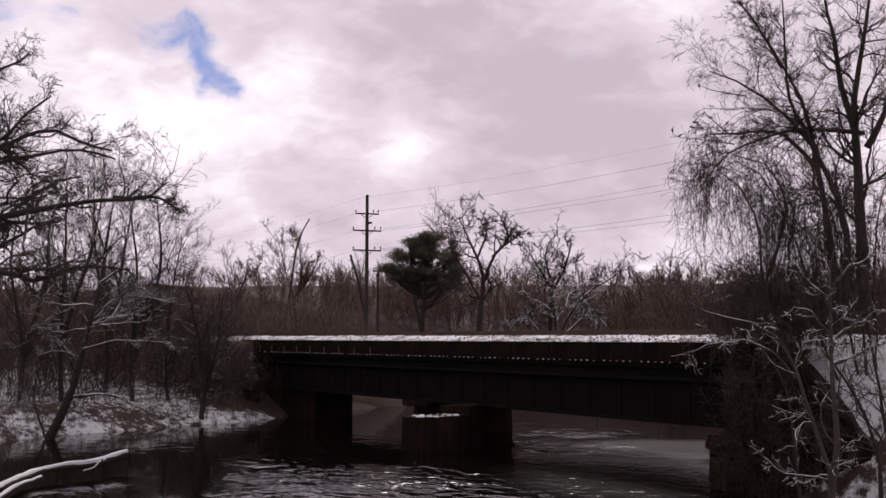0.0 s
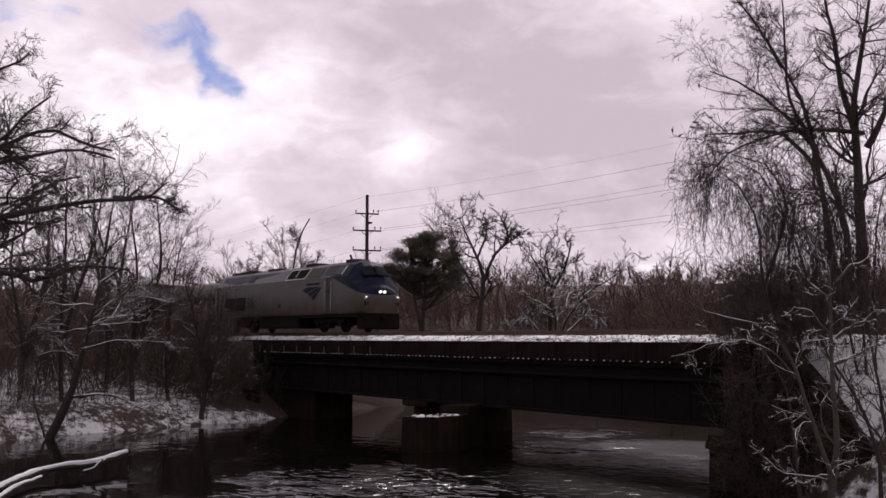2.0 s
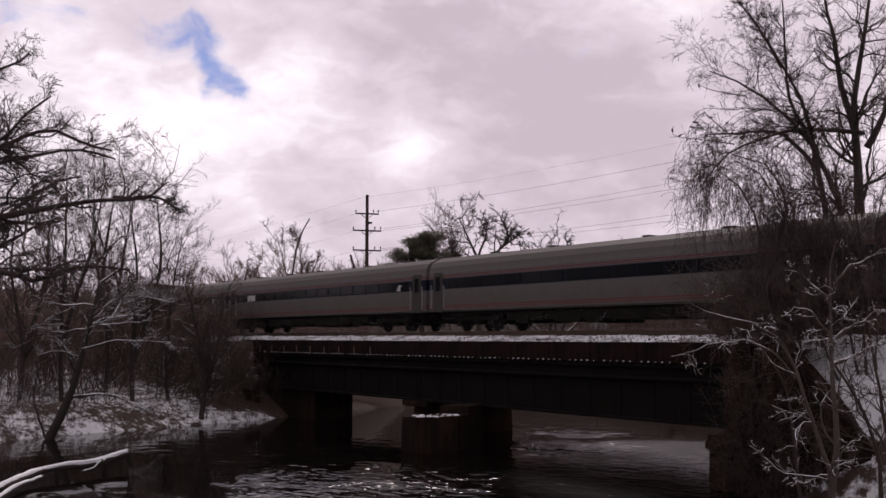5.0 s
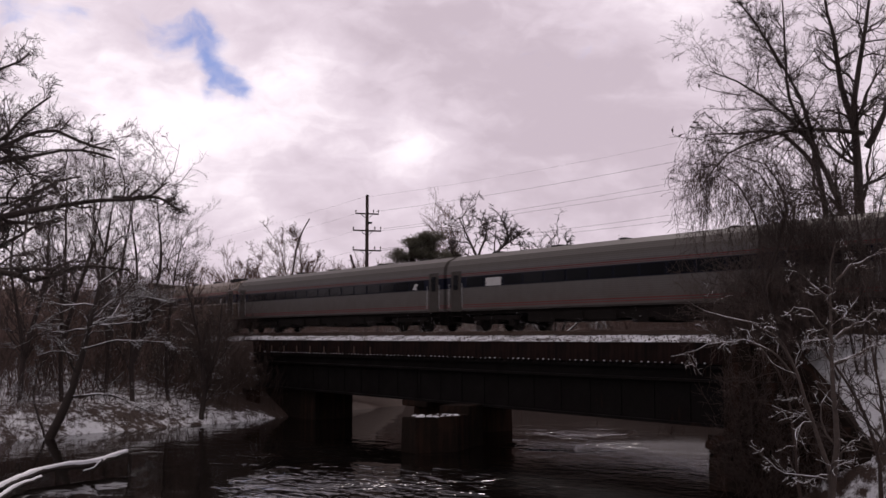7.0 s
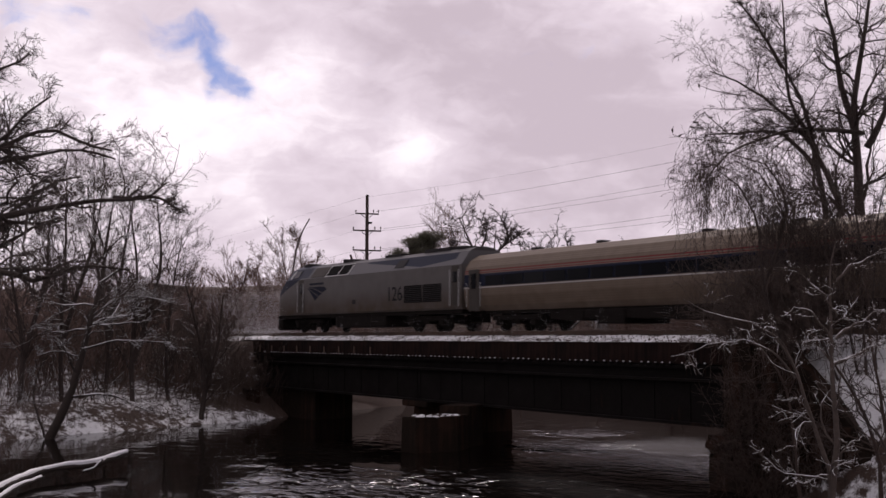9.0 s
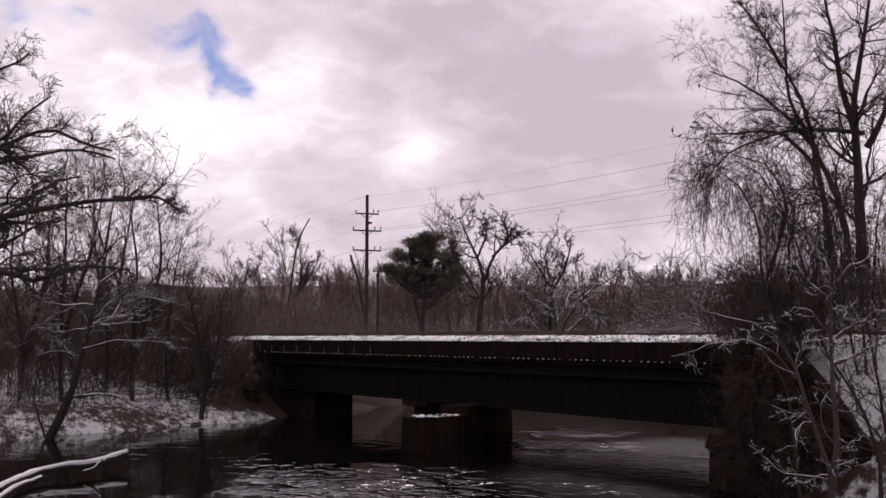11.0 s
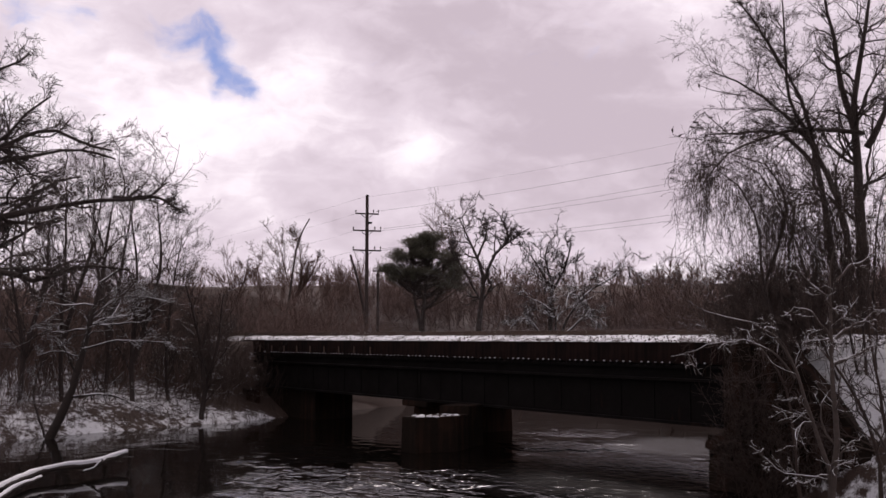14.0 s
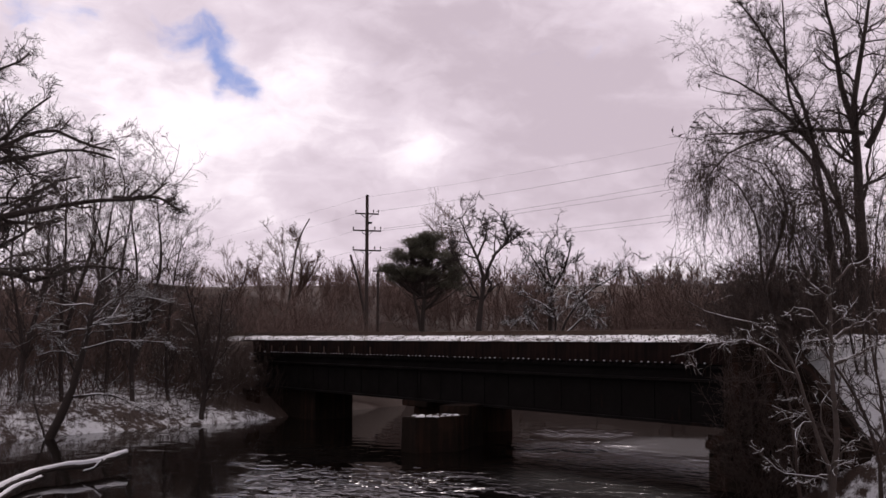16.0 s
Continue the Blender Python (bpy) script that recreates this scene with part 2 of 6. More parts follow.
# ---- the sky's cloud sheet ----
def cloud_material():
    mat = bpy.data.materials.new("cloud_cover")
    g = Graph(nodes_of(mat))
    out = g.node("ShaderNodeOutputMaterial")
    n = g.vec("NORMALIZE", g.coords("Object"))
    w1 = g.noise(n, 7.0, 4.0, 0.5, 0.0, "Color")
    w = g.vec("ADD", n, g.vec("SCALE", g.vec("SUBTRACT", w1, (0.5, 0.5, 0.5)), scale=0.05))
    w2 = g.noise(n, 26.0, 4.0, 0.55, 0.0, "Color")
    w = g.vec("ADD", w, g.vec("SCALE", g.vec("SUBTRACT", w2, (0.5, 0.5, 0.5)), scale=0.03))

    def field(spots):
        total = None
        for az, el, r, k in spots:
            a, e = radians(az), radians(el)
            d = g.vec("DISTANCE", w, (math.sin(a) * math.cos(e), math.cos(a) * math.cos(e), math.sin(e)))
            v = g.step(d, radians(r), 0.0, 0.0, k)
            total = v if total is None else g.math("ADD", total, v)
        return total

    # az, el, radius in degrees, weight; az from the sheet's own +y
    light = field(((-21, 15, 7, 0.7), (-14, 11.5, 6.5, 0.75), (-8, 13.2, 4.5, 0.75), (-2.6, 10.6, 2.8, 0.6), (-2.6, 14.0, 2.4, 0.45), (-19, 8, 7, 0.4), (-10, 6, 5, 0.25),
                   (13.5, 4.2, 5.5, 0.55), (8, 19, 5, 0.3), (14.5, 18, 4.5, 0.5), (0, 11.6, 3.0, 0.35), (-24, 6, 8, 0.4), (26, 8, 9, 0.4)))
    grey = field(((2, 15.0, 8, 0.75), (9, 12.5, 8, 0.7), (5, 8, 6.5, 0.35), (-4, 5, 5, 0.3), (3, 4, 6, 0.25), (9, 5, 5, 0.2), (12, 8, 5, 0.5), (-4, 17.5, 5, 0.35), (-9, 8.4, 3, 0.2), (-19, 16.0, 3.0, 0.3), (18, 13, 5, 0.3)))
    flat = g.vec("MULTIPLY", n, (1.0, 1.0, 2.3))
    fine = g.noise(flat, 13.0, 6.0, 0.5, 0.5)
    broad = g.noise(n, 5.0, 4.0, 0.5, 0.3)
    v = g.math("ADD", g.math("SUBTRACT", light, grey), g.math("MULTIPLY", g.math("SUBTRACT", fine, 0.5), 1.7))
    puffs = g.noise(g.vec("MULTIPLY", w, (1.0, 1.0, 1.8)), 30.0, 5.0, 0.5, 0.7)
    v = g.math("ADD", v, g.math("MULTIPLY", g.math("SUBTRACT", puffs, 0.5), 0.8))
    v = g.math("ADD", v, g.math("MULTIPLY", g.math("SUBTRACT", broad, 0.5), 0.5))
    k = g.mix(g.step(v, -0.8, 0.2), col(0.58, 0.52, 0.57), col(0.76, 0.70, 0.755))
    k = g.mix(g.step(v, 0.0, 1.0), k, col(1.08, 1.04, 1.07))
    blue = field(((-15.6, 16.0, 1.9, 0.9), (-14.3, 16.2, 1.9, 0.8), (-13.5, 15.8, 1.5, 0.6), (-13.9, 15.0, 1.4, 0.7), (-13.5, 14.2, 1.5, 0.85), (-12.6, 13.7, 1.6, 0.9), (-11.6, 13.6, 1.4, 0.8), (-13.5, 13.0, 1.1, 0.5), (-17.4, 16.6, 1.6, 0.5), (-20.7, 17.0, 1.8, 0.6), (-23.4, 16.9, 2.2, 0.8)))
    hole = g.step(g.math("ADD", blue, g.math("MULTIPLY", g.math("SUBTRACT", puffs, 0.5), 1.7)), 0.2, 1.55, 0.0, 0.85)
    k = g.mix(hole, k, col(0.17, 0.30, 0.66))
    e = g.node("ShaderNodeEmission")
    g.put(e.inputs[0], k)
    e.inputs[1].default_value = 1.0
    t = g.node("ShaderNodeBsdfTransparent")
    m = g.node("ShaderNodeMixShader")
    z = g.split(n)[2]
    g.put(m.inputs[0], g.step(z, 0.42, 0.56, 1.0, 0.0))
    g.put(m.inputs[1], t.outputs[0])
    g.put(m.inputs[2], e.outputs[0])
    g.put(out.inputs[0], m.outputs[0])
    return mat


def build_cloud_sheet():
    r, verts, faces = 2600.0, [], []
    na, ne = 48, 14
    for j in range(ne + 1):
        e = radians(-2 + 36 * j / ne)
        for i in range(na + 1):
            a = radians(-75 + 150 * i / na)
            verts.append((r * math.sin(a) * math.cos(e), r * math.cos(a) * math.cos(e), r * math.sin(e)))
    for j in range(ne):
        for i in range(na):
            k = j * (na + 1) + i
            faces.append((k, k + 1, k + na + 2, k + na + 1))
    ob = raw("backdrop", verts, faces, cloud_material(), smooth=True)
    return tagged(ob, "broken grey-white winter cloud cover with a small blue gap", "sky", kind="structure")


CLOUDS = build_cloud_sheet()
CLOUD_YAW = 54.77


# ---- ground, river ----
LEFT_BANK = [(-230, 53), (-95, 46.5), (-64.8, 42.5), (-62.2, 38), (-60.2, 33), (-57.0, 26), (-54.2, 14.5), (-51, 7), (-46, -6), (-40, -40), (-36, -120)]
RIGHT_BANK = [(-230, 72), (-90, 66), (-50, 60), (-31, 51), (-25, 43), (-23, 38), (-22.9, 27.4), (-13.5, 25.6), (-9, 17), (-5, 9), (-3, 2), (-2, -8), (-4, -40), (0, -120)]


def bank_x(bank, y):
    """The bank's x at y, by straight lines between its corners."""
    for (xa, ya), (xb, yb) in zip(bank, bank[1:]):
        if ya >= y >= yb:
            return xa + (xb - xa) * (ya - y) / (ya - yb)
    return bank[0][0] if y > bank[0][1] else bank[-1][0]


def ramp(v, a, b):
    k = min(1.0, max(0.0, (v - a) / (b - a)))
    return k * k * (3 - 2 * k)


def ground_height(x, y):
    bump = noise.fractal(Vector((x * 0.09, y * 0.09, 0.0)), 1.0, 2.0, 4) * 0.5
    left, right = bank_x(LEFT_BANK, y), bank_x(RIGHT_BANK, y)
    off = max(left - x, x - right)          # metres out of the river
    if y > 150:
        off = max(off, (y - 150) * 0.5)
    low = -1.3 + 1.6 * ramp(off, -1.6, 0.9)
    h = low + (1.1 + bump) * ramp(off, 0.3, 4.0) + (1.3 + bump) * ramp(off, 4.0, 22.0)
    if x > right:
        h += 1.2 * ramp(off, 2.0, 8.0)
    d = math.hypot(x, y)
    h += 12.0 * ramp(d, 85, 230) + 16.0 * ramp(d, 420, 900) * (0.8 + 0.4 * noise.noise(Vector((x * 0.003, y * 0.003, 1))))
    # the railway embankment, open where the bridge spans the river
    if x < BR_X0 + 1.5 or x > -22.6:
        away = abs(y - TRACK_Y)
        bank = 4.72 - max(0.0, away - 2.9) * (0.7 if x > BR_X1 else 0.67)
        walled = BR_X1 < x < -16.0 and y < 27.5
        if off > -0.5 and not walled:
            h = max(h, bank)
    return h


def axis(fine_a, fine_b, step, far):
    vals = list(np.arange(fine_a, fine_b, step))
    s, v = step, fine_b
    while v < far:
        vals.append(v)
        s *= 1.22
        v += s
    vals.append(far)
    s, v = step, fine_a - step
    while v > -far:
        vals.insert(0, v)
        s *= 1.22
        v -= s
    vals.insert(0, -far)
    return vals


def build_ground():
    xs, ys = axis(-92.0, 6.0, 0.7, 3000.0), axis(-4.0, 62.0, 0.6, 3000.0)
    verts = [(x, y, ground_height(x, y)) for y in ys for x in xs]
    n = len(xs)
    faces = [(j * n + i, j * n + i + 1, (j + 1) * n + i + 1, (j + 1) * n + i) for j in range(len(ys) - 1) for i in range(n - 1)]
    ob = raw("ground", verts, faces, GROUND, smooth=True)
    tagged(ob, "snow-covered river banks with dead grass and bare earth", "ground", kind="structure")


def wave_height(x, y):
    """Low waves lying across the stream, steeper where the water is ruffled."""
    ruffle = 0.3
    a = noise.noise(Vector((x * 0.9, y * 1.3, 0.0)))
    b = noise.noise(Vector((x * 2.3 + 7.0, y * 3.1, 4.0)))
    c = noise.noise(Vector((x * 0.25, y * 0.3, 9.0)))
    return ruffle * (0.55 + 0.9 * c) * (0.035 * a + 0.02 * b)


def build_water():
    xs, ys = axis(-60.0, -20.0, 0.26, 260.0), axis(9.0, 46.0, 0.22, 260.0)
    verts = [(x, y, wave_height(x, y) if -75 < x < 0 and -5 < y < 70 else 0.0) for y in ys for x in xs]
    n = len(xs)
    faces = [(j * n + i, j * n + i + 1, (j + 1) * n + i + 1, (j + 1) * n + i) for j in range(len(ys) - 1) for i in range(n - 1)]
    ob = raw("water", verts, faces, WATER, smooth=True)
    return tagged(ob, "dark rippled winter river reflecting the pale sky", "river", kind="structure")


build_ground()
RIVER = build_water()


# ---- the bridge ----
def girder_span(x0, x1, y, parent):
    """One riveted plate girder seen from outside: web, flanges, stiffeners."""
    z_top, z_mid, z_bot = 3.93, 3.40, 1.80
    bm = bmesh.new()
    box(bm, x0, x1, y, y + 0.03, z_bot, z_top)
    part("web", bm, STEEL, parent)
    for name, za, zb, out in (("top_flange", z_top - 0.10, z_top, 0.24), ("ledge_flange", z_mid - 0.05, z_mid + 0.05, 0.26), ("bottom_flange", z_bot - 0.05, z_bot + 0.06, 0.24)):
        bm = bmesh.new()
        box(bm, x0, x1, y - out, y + 0.2, za, zb, 0.012)
        part(name, bm, STEEL, parent)
    n = 11
    first = None
    for i in range(n + 1):
        x = x0 + 0.15 + (x1 - x0 - 0.3) * i / n
        if first is None:
            bm = bmesh.new()
            box(bm, -0.02, 0.02, -0.025, 0.0, z_bot + 0.06, z_mid - 0.05)
            box(bm, -0.03, 0.03, -0.03, -0.025, z_bot + 0.06, z_mid - 0.05)
            first = part("stiffener", bm, STEEL, parent)
            first.location = (x, y, 0)
        else:
            ob = new("stiffener", first.data)
            ob.parent, ob.location = parent, (x, y, 0)


def build_bridge():
    span = thing("railway_bridge", "rust-stained dark steel plate girder railway bridge with snow along its deck", "bridge")
    mid = -44.3
    for x0, x1 in ((BR_X0 - 0.3, mid - 0.004), (mid + 0.004, BR_X1 + 0.3)):
        girder_span(x0, x1, FASCIA_Y + 0.12, span)
        girder_span(x0, x1, FASCIA_Y + 5.1, span)
    # the fascia band, in plates butted end to end
    n = 16
    shared = None
    w = (BR_X1 - BR_X0 + 1.2) / n
    for i in range(n):
        x = BR_X0 - 0.6 + i * w
        if shared is None:
            bm = bmesh.new()
            box(bm, 0.006, w - 0.006, -0.06, 0.06, 0.0, 0.80, 0.01)
            shared = part("fascia_plate", bm, FASCIA, span).data
            bpy.data.objects["fascia_plate"].location = (x, FASCIA_Y, 4.0)
        else:
            ob = new("fascia_plate", shared)
            ob.parent, ob.location = span, (x, FASCIA_Y + random.uniform(-0.012, 0.012), 4.0)
    bm = bmesh.new()
    box(bm, BR_X0 - 0.6, BR_X1 + 0.6, FASCIA_Y + 0.07, TRACK_Y + 2.6, 3.93, 4.55, 0.02)
    part("deck_trough", bm, STEEL, span)
    # cross bracing and floor beams beneath
    for i in range(13):
        x = BR_X0 + 1.5 + i * 3.15
        bm = bmesh.new()
        box(bm, x - 0.12, x + 0.12, FASCIA_Y + 0.2, FASCIA_Y + 5.05, 2.9, 3.9)
        part("floor_beam", bm, STEEL, span)
    # tie ends standing on the ledge in groups of five, each capped with snow
    bm = bmesh.new()
    box(bm, -0.075, 0.075, -0.16, 0.05, 0.0, 0.10, 0.01)
    tie = part("bracket", bm, STEEL, span)
    bm = bmesh.new()
    bmesh.ops.create_icosphere(bm, subdivisions=1, radius=0.065, matrix=Matrix.Diagonal((1.0, 0.9, 0.75, 1)))
    cap = part("snow_cap", bm, SNOW, span, "small cap of snow")
    tie.location, cap.location = (BR_X0 + 3, FASCIA_Y - 0.06, 3.93), (BR_X0 + 3, FASCIA_Y - 0.14, 4.05)
    x = BR_X0 + 3.0
    k = 0
    while x < BR_X1 - 0.8:
        x += 0.36 if k % 5 else 0.62
        k += 1
        t2, c2 = new("bracket", tie.data), new("snow_cap", cap.data)
        t2.parent = c2.parent = span
        t2.location, c2.location = (x, FASCIA_Y - 0.06, 3.93), (x, FASCIA_Y - 0.14, 4.04)
        s = random.uniform(0.4, 0.8) * (0.75 if k % 5 == 0 else 1.0)
        c2.scale = (s, s, s)
    # upright angle posts along the far end of the band
    for i in range(9):
        bm = bmesh.new()
        box(bm, -0.03, 0.03, -0.05, 0.0, 4.02, 4.45)
        ob = part("angle_post", bm, RAIL_STEEL, span)
        ob.location = (BR_X0 + 2.2 + i * 1.75, FASCIA_Y - 0.07, 0)
    return span


def ballast_height(x, y):
    away = abs(y - TRACK_Y)
    return 5.07 - max(0.0, away - 1.45) * 0.235 + 0.05 * noise.noise(Vector((x * 1.7, y * 1.7, 3))) + 0.02 * noise.noise(Vector((x * 6, y * 6, 5)))


def build_track():
    xs = [-400 + 12 * i for i in range(26)] + list(np.arange(-88, 8, 0.16)) + [12 * i for i in range(1, 26)]
    ys = [TRACK_Y + o for o in (-2.95, -2.62, -2.3, -2.0, -1.7, -1.4, -1.0, -0.5, 0.0, 0.5, 1.0, 1.6, 2.2, 2.66, 2.95)]
    verts = []
    for j, y in enumerate(ys):
        for x in xs:
            h = ballast_height(x, y)
            if BR_X0 - 0.4 < x < BR_X1 + 0.4:
                yy = min(max(y, TRACK_Y - 2.72), TRACK_Y + 2.6)
                h = 4.2 if j in (0, len(ys) - 1) else h
            else:
                yy = y
                h = h - 0.35 if j in (0, len(ys) - 1) else h
            verts.append((x, yy, h))
    n = len(xs)
    faces = [(j * n + i, j * n + i + 1, (j + 1) * n + i + 1, (j + 1) * n + i) for j in range(len(ys) - 1) for i in range(n - 1)]
    ob = raw("ballast", verts, faces, BALLAST, smooth=True)
    tagged(ob, "crushed stone ballast half covered with snow", "ballast", kind="structure")
    track = thing("railway_track", "steel rails on snowy wooden ties", "railway track")
    for side in (-0.755, 0.755):
        bm = bmesh.new()
        y = TRACK_Y + side
        box(bm, -400, 320, y - 0.036, y + 0.036, RAIL - 0.045, RAIL, 0.008)
        box(bm, -400, 320, y - 0.009, y + 0.009, RAIL - 0.15, RAIL - 0.045)
        box(bm, -400, 320, y - 0.07, y + 0.07, RAIL - 0.17, RAIL - 0.15)
        part("rail", bm, RAIL_STEEL, track)
    bm = bmesh.new()
    box(bm, -0.11, 0.11, -1.3, 1.3, 4.96, RAIL - 0.172, 0.01)
    tie = part("tie", bm, TIE_WOOD, track)
    tie.location = (-80, TRACK_Y, 0)
    for i in range(1, 150):
        ob = new("tie", tie.data)
        ob.parent, ob.location = track, (-80 + i * 0.55, TRACK_Y + random.uniform(-0.03, 0.03), 0)


def stone_wall(name, corners, z0, z1, parent, course=0.55, block=1.15, depth=0.5, seed=1):
    """Courses of rough stone blocks along a line of corners, one object each."""
    rng = random.Random(seed)
    shapes = []
    for k in range(5):
        bm = bmesh.new()
        box(bm, 0.012, 0.988, 0, 1, 0.012, 0.988, 0.03)
        for v in bm.verts:
            v.co += Vector((0, rng.uniform(-0.08, 0.05), 0)) if v.co.y < 0.5 else Vector((0, 0, 0))
        me = bpy.data.meshes.new("stone_block")
        bm.to_mesh(me)
        bm.free()
        me.materials.append(STONE)
        shapes.append(me)
    rows = max(1, round((z1 - z0) / course))
    h = (z1 - z0) / rows
    for a, b in zip(corners, corners[1:]):
        a, b = Vector((*a, 0)), Vector((*b, 0))
        d = b - a
        turn = math.atan2(d.y, d.x)
        for r in range(rows):
            s = 0.0
            while s < d.length - 0.05:
                w = min(block * rng.uniform(0.75, 1.3) * (0.5 if s == 0 and r % 2 else 1), d.length - s)
                if d.length - s - w < 0.3:
                    w = d.length - s
                p = a + d.normalized() * s
                ob = new("stone_block", rng.choice(shapes))
                ob.parent = parent
                ob.location, ob.rotation_euler, ob.scale = (p.x, p.y, z0 + r * h), (0, 0, turn), (w, depth, h)
                s += w


def solid(name, outline, z0, z1, parent, top_in=0.0, material=None, label=""):
    """An upright prism over an outline, its top drawn in a little."""
    bm = bmesh.new()
    c = Vector((sum(p[0] for p in outline) / len(outline), sum(p[1] for p in outline) / len(outline), 0))
    lo = [bm.verts.new((x, y, z0)) for x, y in outline]
    hi = []
    for x, y in outline:
        v = Vector((x, y, 0)) + (c - Vector((x, y, 0))).normalized() * top_in
        hi.append(bm.verts.new((v.x, v.y, z1)))
    bm.faces.new(list(reversed(lo)))
    bm.faces.new(hi)
    n = len(outline)
    for i in range(n):
        bm.faces.new((lo[i], lo[(i + 1) % n], hi[(i + 1) % n], hi[i]))
    bmesh.ops.recalc_face_normals(bm, faces=bm.faces)
    bmesh.ops.bevel(bm, geom=bm.edges[:], offset=0.04, segments=2, affect="EDGES")
    return part(name, bm, material or STONE, parent, label)


def build_masonry():
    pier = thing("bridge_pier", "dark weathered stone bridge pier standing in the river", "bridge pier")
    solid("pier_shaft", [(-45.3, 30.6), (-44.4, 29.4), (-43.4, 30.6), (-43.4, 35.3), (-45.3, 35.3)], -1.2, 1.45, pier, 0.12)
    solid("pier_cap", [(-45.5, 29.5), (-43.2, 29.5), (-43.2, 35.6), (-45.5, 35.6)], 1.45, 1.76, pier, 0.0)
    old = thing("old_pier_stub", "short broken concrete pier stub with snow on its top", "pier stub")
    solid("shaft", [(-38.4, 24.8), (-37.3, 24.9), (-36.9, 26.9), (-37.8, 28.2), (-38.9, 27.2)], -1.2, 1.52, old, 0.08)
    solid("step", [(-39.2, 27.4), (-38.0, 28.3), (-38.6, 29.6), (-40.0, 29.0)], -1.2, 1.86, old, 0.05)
    rng = random.Random(8)
    for k in range(16):
        bm = bmesh.new()
        w = rng.uniform(0.06, 0.2)
        bmesh.ops.create_icosphere(bm, subdivisions=2, radius=w, matrix=Matrix.Diagonal((1.0, rng.uniform(0.6, 1.4), 0.3, 1)))
        lump = part("snow_patch", bm, SNOW, old, smooth=True)
        t = k / 16 * 6.283
        r = rng.uniform(0.55, 0.95)
        lump.location = (-37.85 + 0.72 * r * math.cos(t), 26.4 + 1.35 * r * math.sin(t), 1.53)
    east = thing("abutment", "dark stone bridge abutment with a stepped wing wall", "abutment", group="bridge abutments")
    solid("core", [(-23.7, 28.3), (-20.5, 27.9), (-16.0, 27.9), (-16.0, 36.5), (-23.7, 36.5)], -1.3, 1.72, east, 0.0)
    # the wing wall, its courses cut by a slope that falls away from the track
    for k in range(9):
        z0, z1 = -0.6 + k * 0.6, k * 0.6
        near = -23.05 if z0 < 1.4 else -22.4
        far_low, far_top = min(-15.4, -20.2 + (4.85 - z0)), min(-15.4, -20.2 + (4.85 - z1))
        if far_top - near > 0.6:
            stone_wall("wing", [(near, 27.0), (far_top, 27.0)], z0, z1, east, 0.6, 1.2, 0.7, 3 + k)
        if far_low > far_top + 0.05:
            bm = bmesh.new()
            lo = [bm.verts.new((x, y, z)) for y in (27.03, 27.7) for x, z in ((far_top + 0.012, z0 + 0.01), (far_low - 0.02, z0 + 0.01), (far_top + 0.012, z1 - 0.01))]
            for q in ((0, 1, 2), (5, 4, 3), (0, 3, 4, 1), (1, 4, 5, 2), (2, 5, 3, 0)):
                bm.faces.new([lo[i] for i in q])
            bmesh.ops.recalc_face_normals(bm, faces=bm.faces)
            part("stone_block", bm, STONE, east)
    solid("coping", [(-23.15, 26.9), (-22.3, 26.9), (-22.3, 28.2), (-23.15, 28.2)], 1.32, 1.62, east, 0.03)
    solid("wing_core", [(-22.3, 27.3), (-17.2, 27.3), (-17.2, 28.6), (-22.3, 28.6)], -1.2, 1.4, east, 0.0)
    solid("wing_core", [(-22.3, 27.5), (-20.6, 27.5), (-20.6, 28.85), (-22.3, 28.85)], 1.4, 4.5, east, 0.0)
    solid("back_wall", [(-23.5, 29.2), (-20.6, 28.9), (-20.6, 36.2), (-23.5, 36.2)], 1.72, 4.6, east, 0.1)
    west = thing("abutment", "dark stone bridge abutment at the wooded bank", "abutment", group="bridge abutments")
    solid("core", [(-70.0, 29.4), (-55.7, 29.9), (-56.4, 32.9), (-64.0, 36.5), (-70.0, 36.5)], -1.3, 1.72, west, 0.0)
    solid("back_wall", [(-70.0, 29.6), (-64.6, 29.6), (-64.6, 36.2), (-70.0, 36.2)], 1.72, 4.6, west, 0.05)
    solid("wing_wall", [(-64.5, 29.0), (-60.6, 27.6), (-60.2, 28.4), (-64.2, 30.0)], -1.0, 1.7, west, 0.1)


def build_loose_stones():
    """Dark ballast stones showing through the snow along the near shoulder and on the coping edge."""
    rng = np.random.default_rng(17)
    n = 1500
    x = rng.uniform(BR_X0 - 4, BR_X1 + 9, n)
    x = np.where(rng.random(n) < 0.35, rng.uniform(-36, BR_X1 + 9, n), x)
    y = TRACK_Y - 2.68 + 1.5 * rng.random(n) ** 1.7
    z = np.array([ballast_height(a, b) for a, b in zip(x, y)])
    corner = np.array([(1, 0, 0), (-1, 0, 0), (0, 1, 0), (0, -1, 0), (0, 0, 1), (0, 0, -1)], float)
    s = rng.uniform(0.02, 0.06, (n, 1, 1)) * rng.uniform(0.6, 1.3, (n, 6, 1))
    v = np.stack([x, y, z], 1)[:, None] + corner[None] * s + rng.normal(size=(n, 6, 3)) * 0.006
    tri = ((0, 2, 4), (2, 1, 4), (1, 3, 4), (3, 0, 4), (2, 0, 5), (1, 2, 5), (3, 1, 5), (0, 3, 5))
    k = np.arange(n)[:, None] * 6
    f = np.concatenate([k + np.array(t) for t in tri])
    ob = raw("ballast_stones", v.reshape(-1, 3).tolist(), f.tolist(), TIE_WOOD)
    tagged(ob, "dark crushed stones poking through the deck's snow", "stones", kind="stuff")


build_bridge()
build_track()
build_loose_stones()
build_masonry()


